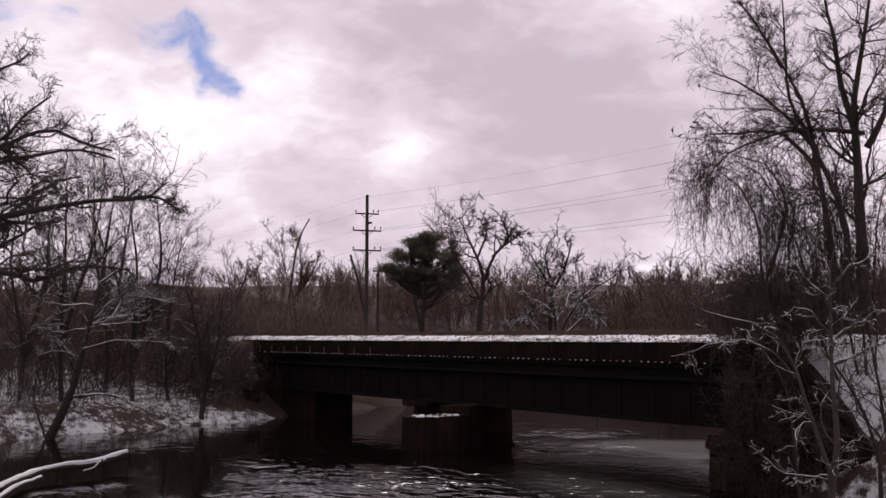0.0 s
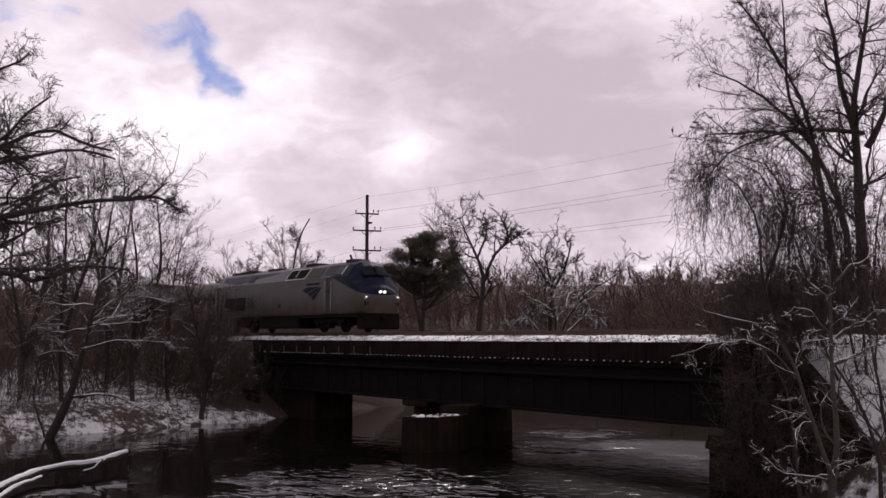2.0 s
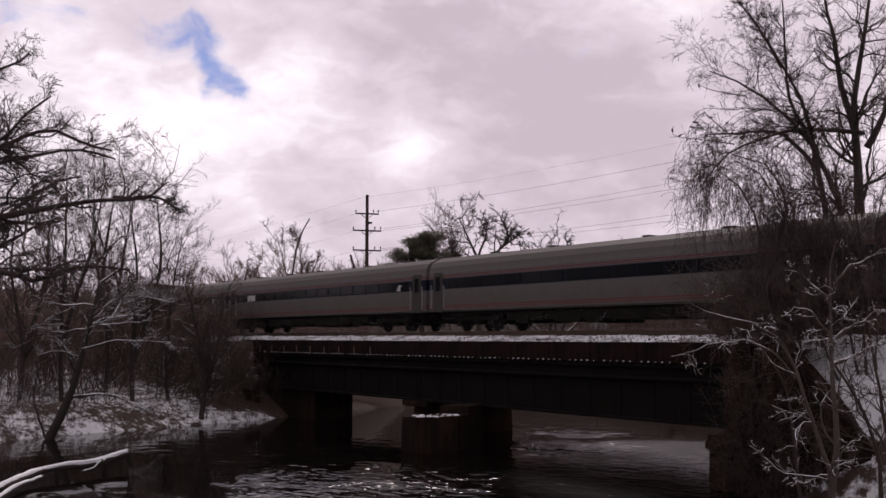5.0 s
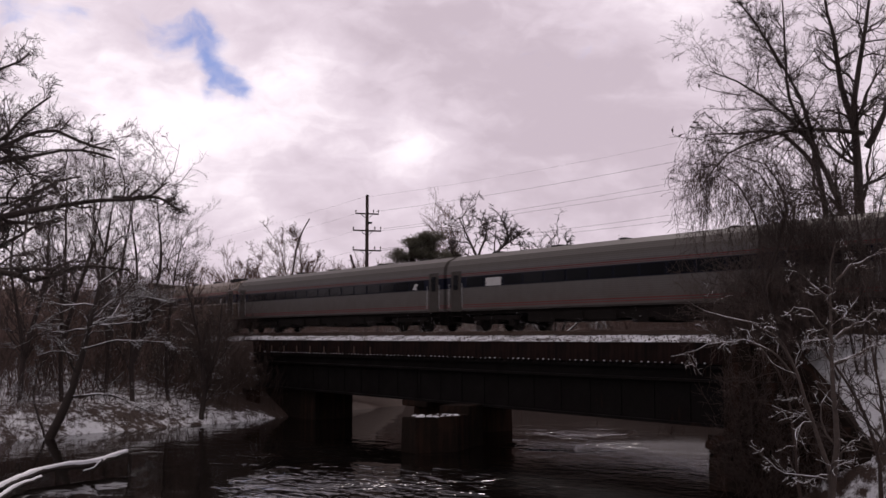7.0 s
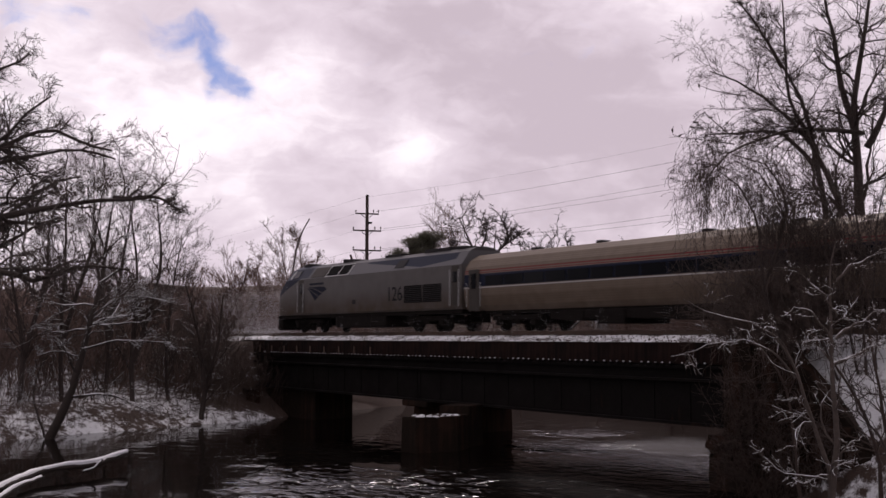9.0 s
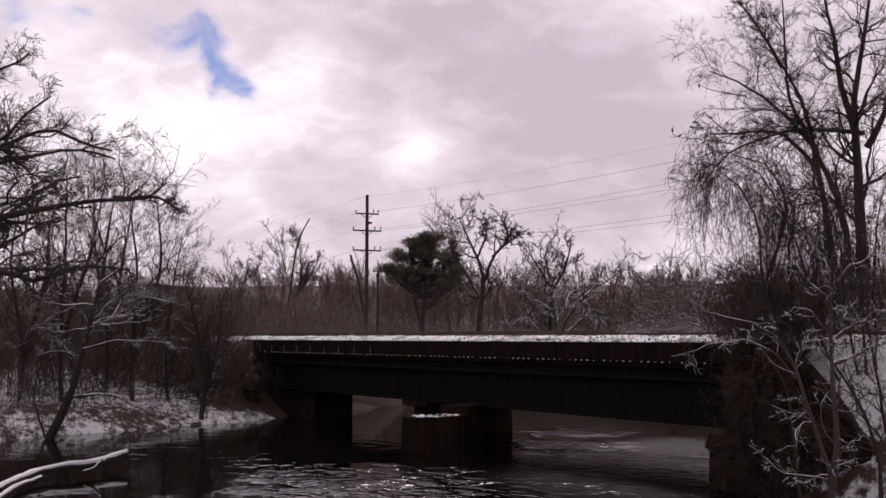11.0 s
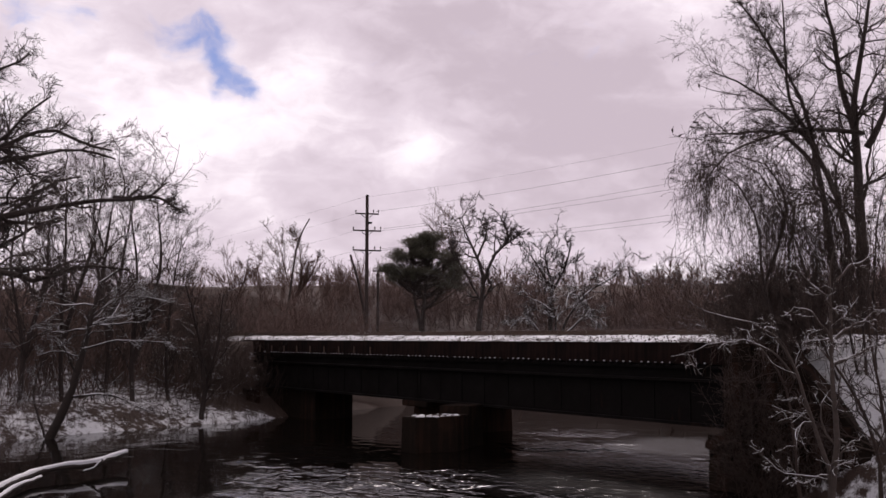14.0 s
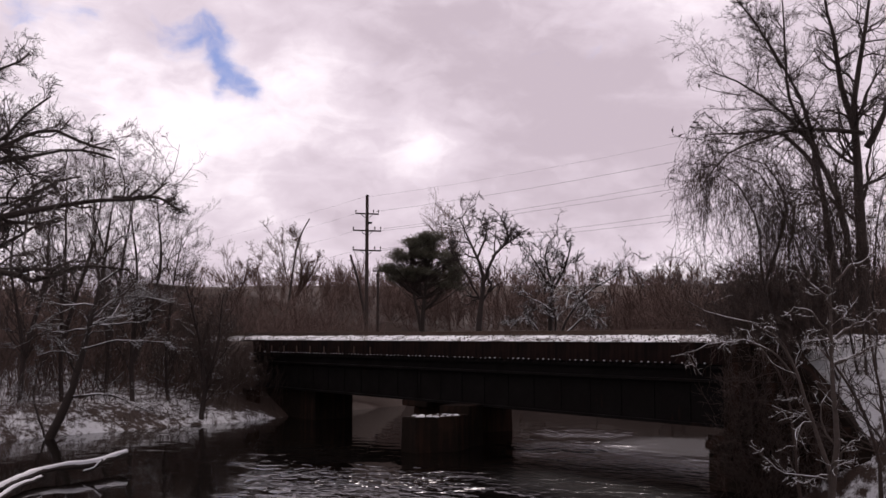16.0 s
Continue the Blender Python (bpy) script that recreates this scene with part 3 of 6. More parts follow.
# ---- bare trees ----
def unit(v):
    return v / np.maximum(np.linalg.norm(v, axis=-1, keepdims=True), 1e-9)


def grow(rng, pts, rad, n, t0, t1, length, angle, lift, wobble, steps, ratio, keep=0.75, thin=0.25, least=0.0055):
    """Children of a set of branches. pts (M, N, 3), rad (M, N). Returns the same for the children."""
    m, k = pts.shape[0], pts.shape[1]
    idx = np.repeat(np.arange(m), n)
    t = rng.uniform(t0, t1, len(idx)) * (k - 1)
    i0 = np.minimum(t.astype(int), k - 2)
    fr = (t - i0)[:, None]
    p = pts[idx, i0] * (1 - fr) + pts[idx, i0 + 1] * fr
    tan = unit(pts[idx, i0 + 1] - pts[idx, i0])
    r0 = (rad[idx, i0] * (1 - fr[:, 0]) + rad[idx, i0 + 1] * fr[:, 0]) * ratio
    perp = unit(np.cross(tan, rng.normal(size=tan.shape)))
    a = np.radians(rng.normal(angle, angle * 0.25, len(idx)))[:, None]
    d = unit(tan * np.cos(a) + perp * np.sin(a))
    along = np.linalg.norm(np.diff(pts, axis=1), axis=-1).sum(1)[idx]
    ln = along * length * rng.uniform(0.55, 1.25, len(idx)) * (1.15 - keep * t / (k - 1) * 0.6)
    out = np.empty((len(idx), steps, 3))
    out[:, 0] = p
    step = (ln / (steps - 1))[:, None]
    for s in range(1, steps):
        d = unit(d + rng.normal(size=d.shape) * wobble + np.array([0, 0, lift]))
        out[:, s] = out[:, s - 1] + d * step
    fall = np.linspace(1, thin, steps)[None, :]
    return out, np.maximum(r0[:, None] * fall, least)


def tube_mesh(name, sets, material, parent=None, label=""):
    """One mesh of tapered tubes out of sets of (pts, rad, sides); two-point twigs end in a tip."""
    vs, loops, sizes, base = [], [], [], 0
    for pts, rad, sides in sets:
        m, n = pts.shape[:2]
        if m == 0:
            continue
        tan = np.empty_like(pts)
        tan[:, 1:-1] = pts[:, 2:] - pts[:, :-2] if n > 2 else tan[:, 1:-1]
        tan[:, 0], tan[:, -1] = pts[:, 1] - pts[:, 0], pts[:, -1] - pts[:, -2]
        tan = unit(tan)
        ref = np.where(np.abs(tan[..., 2:3]) > 0.85, np.array([1.0, 0, 0]), np.array([0, 0, 1.0]))
        u = unit(np.cross(tan, ref))
        w = np.cross(u, tan)
        ang = np.arange(sides) * 2 * np.pi / sides + np.pi / 2
        ring = u[:, :, None] * np.cos(ang)[:, None] + w[:, :, None] * np.sin(ang)[:, None]
        v = pts[:, :, None] + ring * rad[:, :, None, None]
        if n == 2 and sides == 3:
            vs.append(np.concatenate([v[:, 0], pts[:, 1:2]], 1).reshape(-1, 3))
            k = np.arange(m)[:, None] * 4 + base
            f = np.stack([k + np.array(q) for q in ((0, 1, 3), (1, 2, 3), (2, 0, 3))], 1).reshape(-1, 3)
            base += m * 4
        else:
            vs.append(v.reshape(-1, 3))
            ids = np.arange(m * n * sides).reshape(m, n, sides) + base
            a, b = ids[:, :-1], ids[:, 1:]
            f = np.stack([a, np.roll(a, -1, 2), np.roll(b, -1, 2), b], -1).reshape(-1, 4)
            base += m * n * sides
        loops.append(f.ravel())
        sizes.append(np.full(len(f), f.shape[1]))
    verts, loops, sizes = np.concatenate(vs), np.concatenate(loops), np.concatenate(sizes)
    me = bpy.data.meshes.new(name)
    me.vertices.add(len(verts))
    me.vertices.foreach_set("co", verts.astype(np.float32).ravel())
    me.loops.add(len(loops))
    me.loops.foreach_set("vertex_index", loops.astype(np.int32))
    me.polygons.add(len(sizes))
    me.polygons.foreach_set("loop_start", (np.cumsum(sizes) - sizes).astype(np.int32))
    me.polygons.foreach_set("loop_total", sizes.astype(np.int32))
    me.polygons.foreach_set("use_smooth", np.ones(len(sizes), dtype=bool))
    me.update(calc_edges=True)
    me.materials.append(material)
    ob = new(name, me)
    ob.parent = parent
    return tagged(ob, label)


def spline(corners, n, wob=0.0, rng=None):
    """A smooth line of n points through a few corners, with a little waver."""
    c = np.array(corners, float)
    seg = np.concatenate([[0], np.cumsum(np.linalg.norm(np.diff(c, axis=0), axis=1))])
    t = np.linspace(0, seg[-1], n)
    out = np.empty((n, 3))
    ext = np.vstack([2 * c[0] - c[1], c, 2 * c[-1] - c[-2]])
    for i, s in enumerate(t):
        k = min(max(int(np.searchsorted(seg, s, side="right")) - 1, 0), len(c) - 2)
        f = (s - seg[k]) / max(seg[k + 1] - seg[k], 1e-9)
        p0, p1, p2, p3 = ext[k:k + 4]
        out[i] = 0.5 * (2 * p1 + (p2 - p0) * f + (2 * p0 - 5 * p1 + 4 * p2 - p3) * f * f + (3 * p1 - p0 - 3 * p2 + p3) * f ** 3)
    if rng is not None and wob:
        out[1:] += np.cumsum(rng.normal(size=(n - 1, 3)), axis=0) * wob
    return out


def tree_sets(seed, stems, r0, r1, levels):
    """stems: lists of corners. levels: settings of grow() for each order of branching. Returns stem set and branch sets."""
    rng = np.random.default_rng(seed)
    n = 12
    pts = np.stack([spline(s, n, 0.032, rng) for s in stems])
    k = np.linspace(0, 1, n)
    r0s = np.array(r0 if isinstance(r0, (list, tuple)) else [r0] * len(stems))
    rad = r0s[:, None] * (1 - k)[None, :] + r1 * k[None, :]
    sets = [(pts, rad, 8)]
    p, r = pts, rad
    for i, lv in enumerate(levels):
        p, r = grow(rng, p, r, **lv)
        sets.append((p, r, 6 if i == 0 else (4 if i == 1 else 3)))
    return sets


def lv(n, t0, t1, length, angle, lift, wobble, steps=5, ratio=0.55, thin=0.25, least=0.0055):
    return dict(least=least, n=n, t0=t0, t1=t1, length=length, angle=angle, lift=lift, wobble=wobble, steps=steps, ratio=ratio, thin=thin)


def bare_tree(name, label, seed, stems, r0, r1, levels, wood, twig, group="", split=2, category="tree"):
    root = np.array(stems[0][0], float)
    sets = [(p - root, r, s) for p, r, s in tree_sets(seed, stems, r0, r1, levels)]
    tree = thing(name, label, category, group, at=tuple(root))
    tube_mesh("trunk", sets[:1], wood, tree)
    tube_mesh("crown", sets[1:split + 1], wood, tree)
    if len(sets) > split + 1:
        tagged(tube_mesh("twig_fringe", sets[split + 1:], twig, tree), kind="stuff")
    return tree

# trees of the wooded bank
bare_tree("leaning_tree", "leaning dark bare tree with snow lying on its branches", 11,
          [[(-53.02, 13.68, -0.1), (-52.44, 14.49, 2.13), (-52.16, 14.90, 4.10), (-51.91, 15.24, 6.02), (-51.67, 15.59, 7.79), (-51.60, 15.69, 9.40), (-51.41, 15.95, 11.10), (-51.29, 16.13, 12.53)],
           [(-52.44, 14.50, 2.05), (-51.38, 15.99, 2.22), (-50.73, 16.91, 1.75), (-50.05, 17.88, 1.28)],
           [(-52.03, 15.08, 4.43), (-51.09, 16.42, 4.74), (-49.58, 18.54, 4.60)],
           [(-51.81, 15.39, 5.63), (-51.18, 16.28, 5.86), (-50.35, 17.47, 6.02)],
           [(-52.08, 15.01, 5.38), (-52.79, 14.00, 5.24), (-53.47, 13.04, 5.30)],
           [(-52.20, 14.84, 4.02), (-52.77, 14.03, 4.35), (-53.26, 13.34, 4.29)],
           [(-51.67, 15.59, 7.71), (-50.90, 16.68, 8.25), (-50.46, 17.30, 6.16)],
           [(-53.10, 13.56, 0.0), (-53.42, 13.11, 2.13), (-53.29, 13.30, 3.52), (-52.94, 13.79, 4.63)],
           [(-51.91, 15.24, 6.02), (-51.28, 16.14, 6.87), (-50.64, 17.05, 7.15), (-49.82, 18.20, 6.92)],
           [(-51.62, 15.66, 8.84), (-51.09, 16.42, 9.97), (-50.33, 17.49, 10.54)],
           [(-51.60, 15.69, 9.40), (-52.00, 15.12, 11.10), (-52.19, 14.85, 12.82)]],
          [0.25, 0.075, 0.055, 0.05, 0.05, 0.045, 0.05, 0.06, 0.055, 0.05, 0.05], 0.02,
          [lv(12, 0.25, 1.0, 0.3, 50, 0.03, 0.22, 7, 0.36), lv(6, 0.15, 1.0, 0.5, 45, 0.03, 0.25, 5, 0.6), lv(5, 0.1, 1.0, 0.55, 42, 0.03, 0.25, 3, 0.7), lv(3, 0.1, 1.0, 0.6, 40, 0.03, 0.2, 2, 0.8)], BARK_SNOW, BARK_DUST)
CROOKED = [lv(13, 0.2, 1.0, 0.33, 50, 0.05, 0.34, 9, 0.55), lv(7, 0.15, 1.0, 0.5, 48, 0.05, 0.38, 6, 0.65), lv(5, 0.1, 1.0, 0.55, 45, 0.04, 0.34, 4, 0.65), lv(4, 0.15, 1.0, 0.6, 42, 0.03, 0.25, 2, 0.8)]
bare_tree("oak_tree", "large dark bare oak with long level limbs", 21,
          [[(-36.74, 5.18, 0.6), (-36.72, 5.21, 6.74), (-36.83, 5.05, 11.32), (-36.66, 5.30, 17.17)],
           [(-36.74, 5.18, 7.56), (-35.20, 7.37, 8.82), (-34.49, 8.37, 9.08), (-33.83, 9.31, 9.34), (-33.11, 10.32, 9.50), (-32.52, 11.16, 9.54), (-32.11, 11.74, 10.08)],
           [(-33.11, 10.32, 9.50), (-32.33, 11.42, 9.45), (-31.86, 12.10, 8.97)],
           [(-36.80, 5.10, 9.85), (-35.24, 7.30, 11.13), (-34.71, 8.05, 11.54), (-34.18, 8.81, 11.71), (-33.75, 9.42, 11.33), (-33.14, 10.28, 11.13)],
           [(-36.80, 5.10, 9.85), (-35.25, 7.29, 11.33), (-34.90, 7.78, 11.97), (-34.62, 8.19, 12.51), (-34.25, 8.70, 12.92)],
           [(-36.86, 5.01, 12.26), (-35.30, 7.22, 13.73), (-34.94, 7.73, 13.88), (-34.73, 8.02, 14.20)],
           [(-36.73, 5.19, 7.29), (-35.16, 7.42, 7.22), (-34.44, 8.43, 6.91), (-33.97, 9.11, 7.22), (-33.38, 9.95, 7.42), (-32.65, 10.97, 7.29)],
           [(-36.80, 5.10, 9.85), (-35.23, 7.32, 10.50), (-34.34, 8.58, 10.81), (-33.68, 9.52, 10.91), (-33.02, 10.46, 10.59)]],
          [0.42, 0.15, 0.06, 0.12, 0.10, 0.08, 0.13, 0.09], 0.03, CROOKED, BARK_DARK, BARK_DARK)
bare_tree("oak_tree", "large dark bare oak with long level limbs", 22,
          [[(-47.87, 8.49, 2.52), (-47.73, 8.69, 8.53), (-47.67, 8.77, 12.20), (-47.90, 8.45, 15.92)],
           [(-47.76, 8.65, 8.74), (-46.54, 10.37, 10.35), (-45.73, 11.52, 11.28), (-44.91, 12.69, 11.62)],
           [(-47.66, 8.79, 8.46), (-46.72, 10.12, 8.98), (-46.18, 10.89, 9.67), (-45.48, 11.87, 9.92)]],
          [0.3, 0.13, 0.12], 0.03, CROOKED, BARK_DARK, BARK_DARK)
for k, (stems, r) in enumerate((
        ([[(-59.61, 16.13, -0.14), (-59.79, 15.88, 4.88), (-59.75, 15.94, 9.65), (-59.72, 15.98, 14.16)], [(-59.67, 16.06, 4.88), (-58.87, 17.19, 9.65), (-58.38, 17.88, 13.51)]], 0.16),
        ([[(-59.32, 20.01, 0.01), (-59.44, 19.84, 4.22), (-59.36, 19.96, 8.82), (-59.72, 19.45, 13.81)], [(-59.38, 19.93, 3.57), (-58.50, 21.17, 8.82), (-58.62, 21.01, 13.07)]], 0.17),
        ([[(-64.38, 19.78, -0.50), (-64.26, 19.95, 4.87), (-64.75, 19.25, 10.13), (-64.94, 18.99, 15.11)], [(-64.25, 19.96, 4.17), (-63.83, 20.56, 9.42), (-63.40, 21.17, 14.75)]], 0.16),
        ([[(-60.04, 22.46, 0.01), (-60.17, 22.28, 3.52), (-59.94, 22.60, 7.58), (-59.69, 22.95, 11.00)]], 0.12),
        ([[(-58.96, 13.60, -0.11), (-58.87, 13.72, 4.27), (-59.31, 13.09, 8.87), (-59.03, 13.49, 12.28)], [(-58.86, 13.74, 3.67), (-58.23, 14.62, 7.95), (-58.13, 14.77, 11.97)]], 0.16),
        ([[(-57.07, 23.20, -0.06), (-56.96, 23.35, 1.95), (-56.56, 23.93, 4.55), (-56.30, 24.29, 7.50)], [(-56.96, 23.35, 1.95), (-57.22, 22.99, 4.87), (-57.64, 22.39, 8.16)]], 0.17))):
    bare_tree("bank_tree", "slender bare tree with dense fine twigs on the snowy bank", 30 + k, stems, r, 0.025,
              [lv(26, 0.12, 1.0, 0.3, 40, 0.08, 0.16, 7, 0.34), lv(7, 0.1, 1.0, 0.5, 40, 0.06, 0.2, 4, 0.6), lv(5, 0.1, 1.0, 0.55, 38, 0.05, 0.2, 3, 0.7), lv(4, 0.05, 1.0, 0.6, 38, 0.04, 0.2, 2, 0.8)],
              BARK_DUST, TWIG_BROWN, group="trees on the wooded bank")

# trees beside the far side of the track, on the open bank
bare_tree("willow_tree", "tall dark bare tree with spreading twiggy limbs", 41,
          [[(-26.80, 41.79, 3.90), (-26.71, 41.92, 8.43), (-26.72, 41.91, 12.52), (-26.81, 41.78, 15.37), (-26.48, 42.25, 18.78), (-26.18, 42.67, 22.49)],
           [(-26.83, 41.75, 14.33), (-27.12, 41.34, 16.42), (-27.29, 41.09, 18.78), (-27.61, 40.65, 21.96)],
           [(-26.51, 42.21, 13.56), (-25.95, 43.00, 15.63), (-25.58, 43.51, 18.78)],
           [(-26.83, 40.02, 3.93), (-26.85, 39.99, 8.11), (-27.17, 39.53, 12.36), (-27.49, 39.09, 15.15), (-28.03, 38.31, 17.19), (-28.80, 37.23, 19.51)],
           [(-26.94, 40.73, 3.92), (-26.81, 40.91, 9.15), (-26.90, 39.92, 11.86), (-27.58, 38.96, 14.00), (-28.71, 37.36, 15.78), (-29.49, 36.24, 16.42), (-29.88, 35.69, 16.68)],
           [(-27.17, 39.53, 12.36), (-28.15, 38.14, 14.13), (-29.31, 36.50, 14.00), (-30.11, 35.38, 13.88)],
           [(-26.60, 42.08, 14.20), (-27.14, 39.58, 14.18), (-27.53, 37.29, 13.80), (-28.81, 35.48, 12.94), (-29.46, 34.56, 11.70)],
           [(-28.04, 38.31, 16.94), (-28.52, 37.62, 18.48), (-29.23, 36.62, 20.03)],
           [(-26.83, 40.02, 11.61), (-27.84, 38.58, 15.40), (-27.95, 38.44, 17.96), (-28.05, 38.29, 20.81)]],
          [0.34, 0.17, 0.17, 0.21, 0.21, 0.12, 0.12, 0.09, 0.11], 0.025,
          [lv(22, 0.3, 0.98, 0.22, 48, 0.04, 0.24, 8, 0.42), lv(7, 0.12, 1.0, 0.5, 44, 0.03, 0.28, 5, 0.6), lv(5, 0.1, 1.0, 0.55, 42, 0.02, 0.28, 3, 0.7), lv(4, 0.1, 1.0, 0.6, 42, 0.02, 0.22, 2, 0.85)], BARK_DARK, BARK_DARK)
bare_tree("vine_tree", "bare tree hung with drooping tangled vines", 42,
          [[(-19.9, 28.4, 3.4), (-19.85, 26.9, 4.6), (-19.74, 25.78, 6.63), (-19.83, 25.65, 8.51), (-20.31, 24.98, 9.90), (-20.86, 24.20, 9.55)],
           [(-19.77, 25.75, 6.29), (-19.34, 26.36, 8.69), (-19.61, 25.97, 10.07), (-20.20, 25.13, 10.42)],
           [(-20.04, 28.3, 3.4), (-19.89, 27.31, 7.04), (-19.76, 27.50, 8.81), (-20.04, 27.09, 10.06)],
           [(-18.02, 28.3, 3.1), (-18.02, 28.23, 5.62), (-18.00, 28.25, 7.49), (-18.10, 28.11, 9.04), (-18.23, 27.93, 9.91), (-18.44, 27.62, 10.08)],
           [(-17.8, 28.5, 3.1), (-17.87, 28.43, 5.62), (-17.78, 28.56, 7.67), (-17.65, 28.75, 9.21), (-17.38, 29.13, 10.08)],
           [(-18.3, 28.4, 3.3), (-18.31, 27.81, 5.62), (-18.38, 27.72, 7.32), (-18.55, 27.48, 8.70), (-18.83, 27.08, 9.56), (-19.12, 26.67, 10.08)],
           [(-18.8, 28.3, 3.2), (-18.90, 26.97, 5.45), (-18.97, 26.87, 6.98), (-19.24, 26.49, 8.35), (-19.71, 25.82, 9.91), (-20.20, 25.13, 10.25), (-20.59, 24.59, 9.91)]],
          [0.07, 0.06, 0.06, 0.045, 0.04, 0.045, 0.045], 0.015, [lv(22, 0.35, 1.0, 0.3, 60, 0.05, 0.25, 6, 0.35), lv(7, 0.1, 1.0, 1.3, 60, -0.6, 0.24, 9, 0.4), lv(7, 0.1, 1.0, 0.3, 50, -0.15, 0.35, 4, 0.5)], BARK_DARK, TWIG_BROWN)
bare_tree("bank_sapling", "small pale-barked tree with snow caught on its crooked branches", 43,
          [[(-11.44, 16.74, 0.9), (-11.43, 16.75, 2.09), (-11.39, 16.80, 2.71), (-11.38, 16.83, 3.58), (-11.40, 16.80, 4.46), (-11.38, 16.83, 4.82), (-11.34, 16.87, 5.35), (-11.32, 16.91, 5.80), (-11.31, 16.93, 6.31), (-11.25, 17.00, 6.84)],
           [(-11.46, 16.71, 2.31), (-11.51, 16.63, 2.89), (-11.72, 16.33, 4.11), (-11.94, 16.03, 4.95), (-12.22, 15.63, 5.31), (-12.63, 15.06, 5.48), (-12.96, 14.59, 5.75)],
           [(-11.80, 16.23, 4.24), (-12.00, 15.95, 4.59), (-12.30, 15.52, 4.77), (-12.64, 15.04, 4.64), (-13.00, 14.53, 4.51)],
           [(-11.38, 16.82, 4.51), (-11.20, 17.08, 4.73), (-10.96, 17.41, 4.88), (-10.69, 17.80, 5.07)],
           [(-11.36, 16.86, 4.97), (-11.30, 16.94, 5.04), (-11.01, 17.35, 5.21), (-10.68, 17.81, 5.48)],
           [(-11.39, 16.81, 2.79), (-11.34, 16.88, 2.86), (-11.23, 17.03, 3.02), (-11.07, 17.26, 3.21)],
           [(-11.39, 16.80, 2.66), (-11.24, 17.02, 2.71), (-11.06, 17.27, 2.53)],
           [(-11.42, 16.77, 2.53), (-11.65, 16.44, 2.41), (-11.78, 16.26, 2.30), (-11.98, 15.97, 2.28)],
           [(-11.49, 16.67, 2.41), (-11.85, 16.15, 2.47), (-12.08, 15.84, 2.66), (-12.28, 15.55, 2.93)],
           [(-11.70, 16.37, 3.94), (-11.88, 16.12, 3.88), (-12.03, 15.90, 3.94)],
           [(-11.38, 16.83, 4.82), (-11.53, 16.62, 5.17), (-11.70, 16.37, 5.36), (-11.89, 16.10, 5.28)],
           [(-11.39, 16.81, 4.71), (-11.46, 16.71, 4.97), (-11.59, 16.53, 5.05), (-11.76, 16.29, 5.02)],
           [(-11.34, 16.88, 5.38), (-11.46, 16.71, 5.69), (-11.65, 16.44, 5.95), (-11.81, 16.21, 6.11)],
           [(-11.33, 16.90, 6.01), (-11.15, 17.15, 6.21), (-10.90, 17.50, 6.40), (-10.72, 17.76, 6.63)]],
          [0.085, 0.044, 0.024, 0.036, 0.03, 0.026, 0.018, 0.022, 0.018, 0.016, 0.028, 0.02, 0.024, 0.028], 0.006, [lv(8, 0.2, 1.0, 0.24, 50, 0.03, 0.3, 6, 0.45), lv(4, 0.2, 1.0, 0.5, 48, 0.02, 0.35, 4, 0.5), lv(3, 0.2, 1.0, 0.5, 45, 0.02, 0.3, 2, 0.7)], BARK_PALE, BARK_PALE)
bare_tree("bank_sapling", "dark bare sapling bough leaning over the snowy slope", 45,
          [[(-10.25, 17.05, 1.6), (-10.42, 16.80, 3.18), (-10.51, 16.67, 3.39), (-10.65, 16.47, 3.85), (-10.69, 16.42, 4.19), (-10.78, 16.29, 4.61)],
           [(-10.33, 16.95, 2.6), (-10.27, 17.01, 3.66), (-10.39, 16.84, 3.93), (-10.59, 16.55, 3.98), (-10.79, 16.27, 3.76)]],
          [0.036, 0.028], 0.008, [lv(6, 0.3, 1.0, 0.25, 48, 0.02, 0.25, 5, 0.5), lv(3, 0.2, 1.0, 0.5, 45, 0.0, 0.3, 3, 0.6)], BARK_DARK, BARK_DARK)
bare_tree("bank_sapling", "crooked thin dark sapling beside the snowy railway bank", 44,
          [[(-12.66, 20.21, 1.41), (-12.77, 20.06, 2.82), (-13.02, 19.69, 3.88), (-13.42, 19.13, 4.83), (-13.54, 18.96, 5.92)],
           [(-14.86, 20.57, 1.08), (-14.98, 20.39, 2.62), (-15.11, 20.21, 3.91), (-15.47, 19.70, 4.95), (-15.69, 19.39, 5.74)],
           [(-12.38, 20.61, 1.88), (-12.58, 20.32, 3.52), (-12.69, 20.17, 4.95), (-12.77, 20.05, 6.16)]],
          [0.05, 0.04, 0.05], 0.008, [lv(11, 0.15, 1.0, 0.3, 45, 0.04, 0.22, 6, 0.5), lv(4, 0.1, 1.0, 0.5, 45, 0.02, 0.28, 4, 0.6), lv(3, 0.1, 1.0, 0.6, 45, 0.0, 0.3, 3, 0.7)], TWIG_BROWN, TWIG_BROWN)



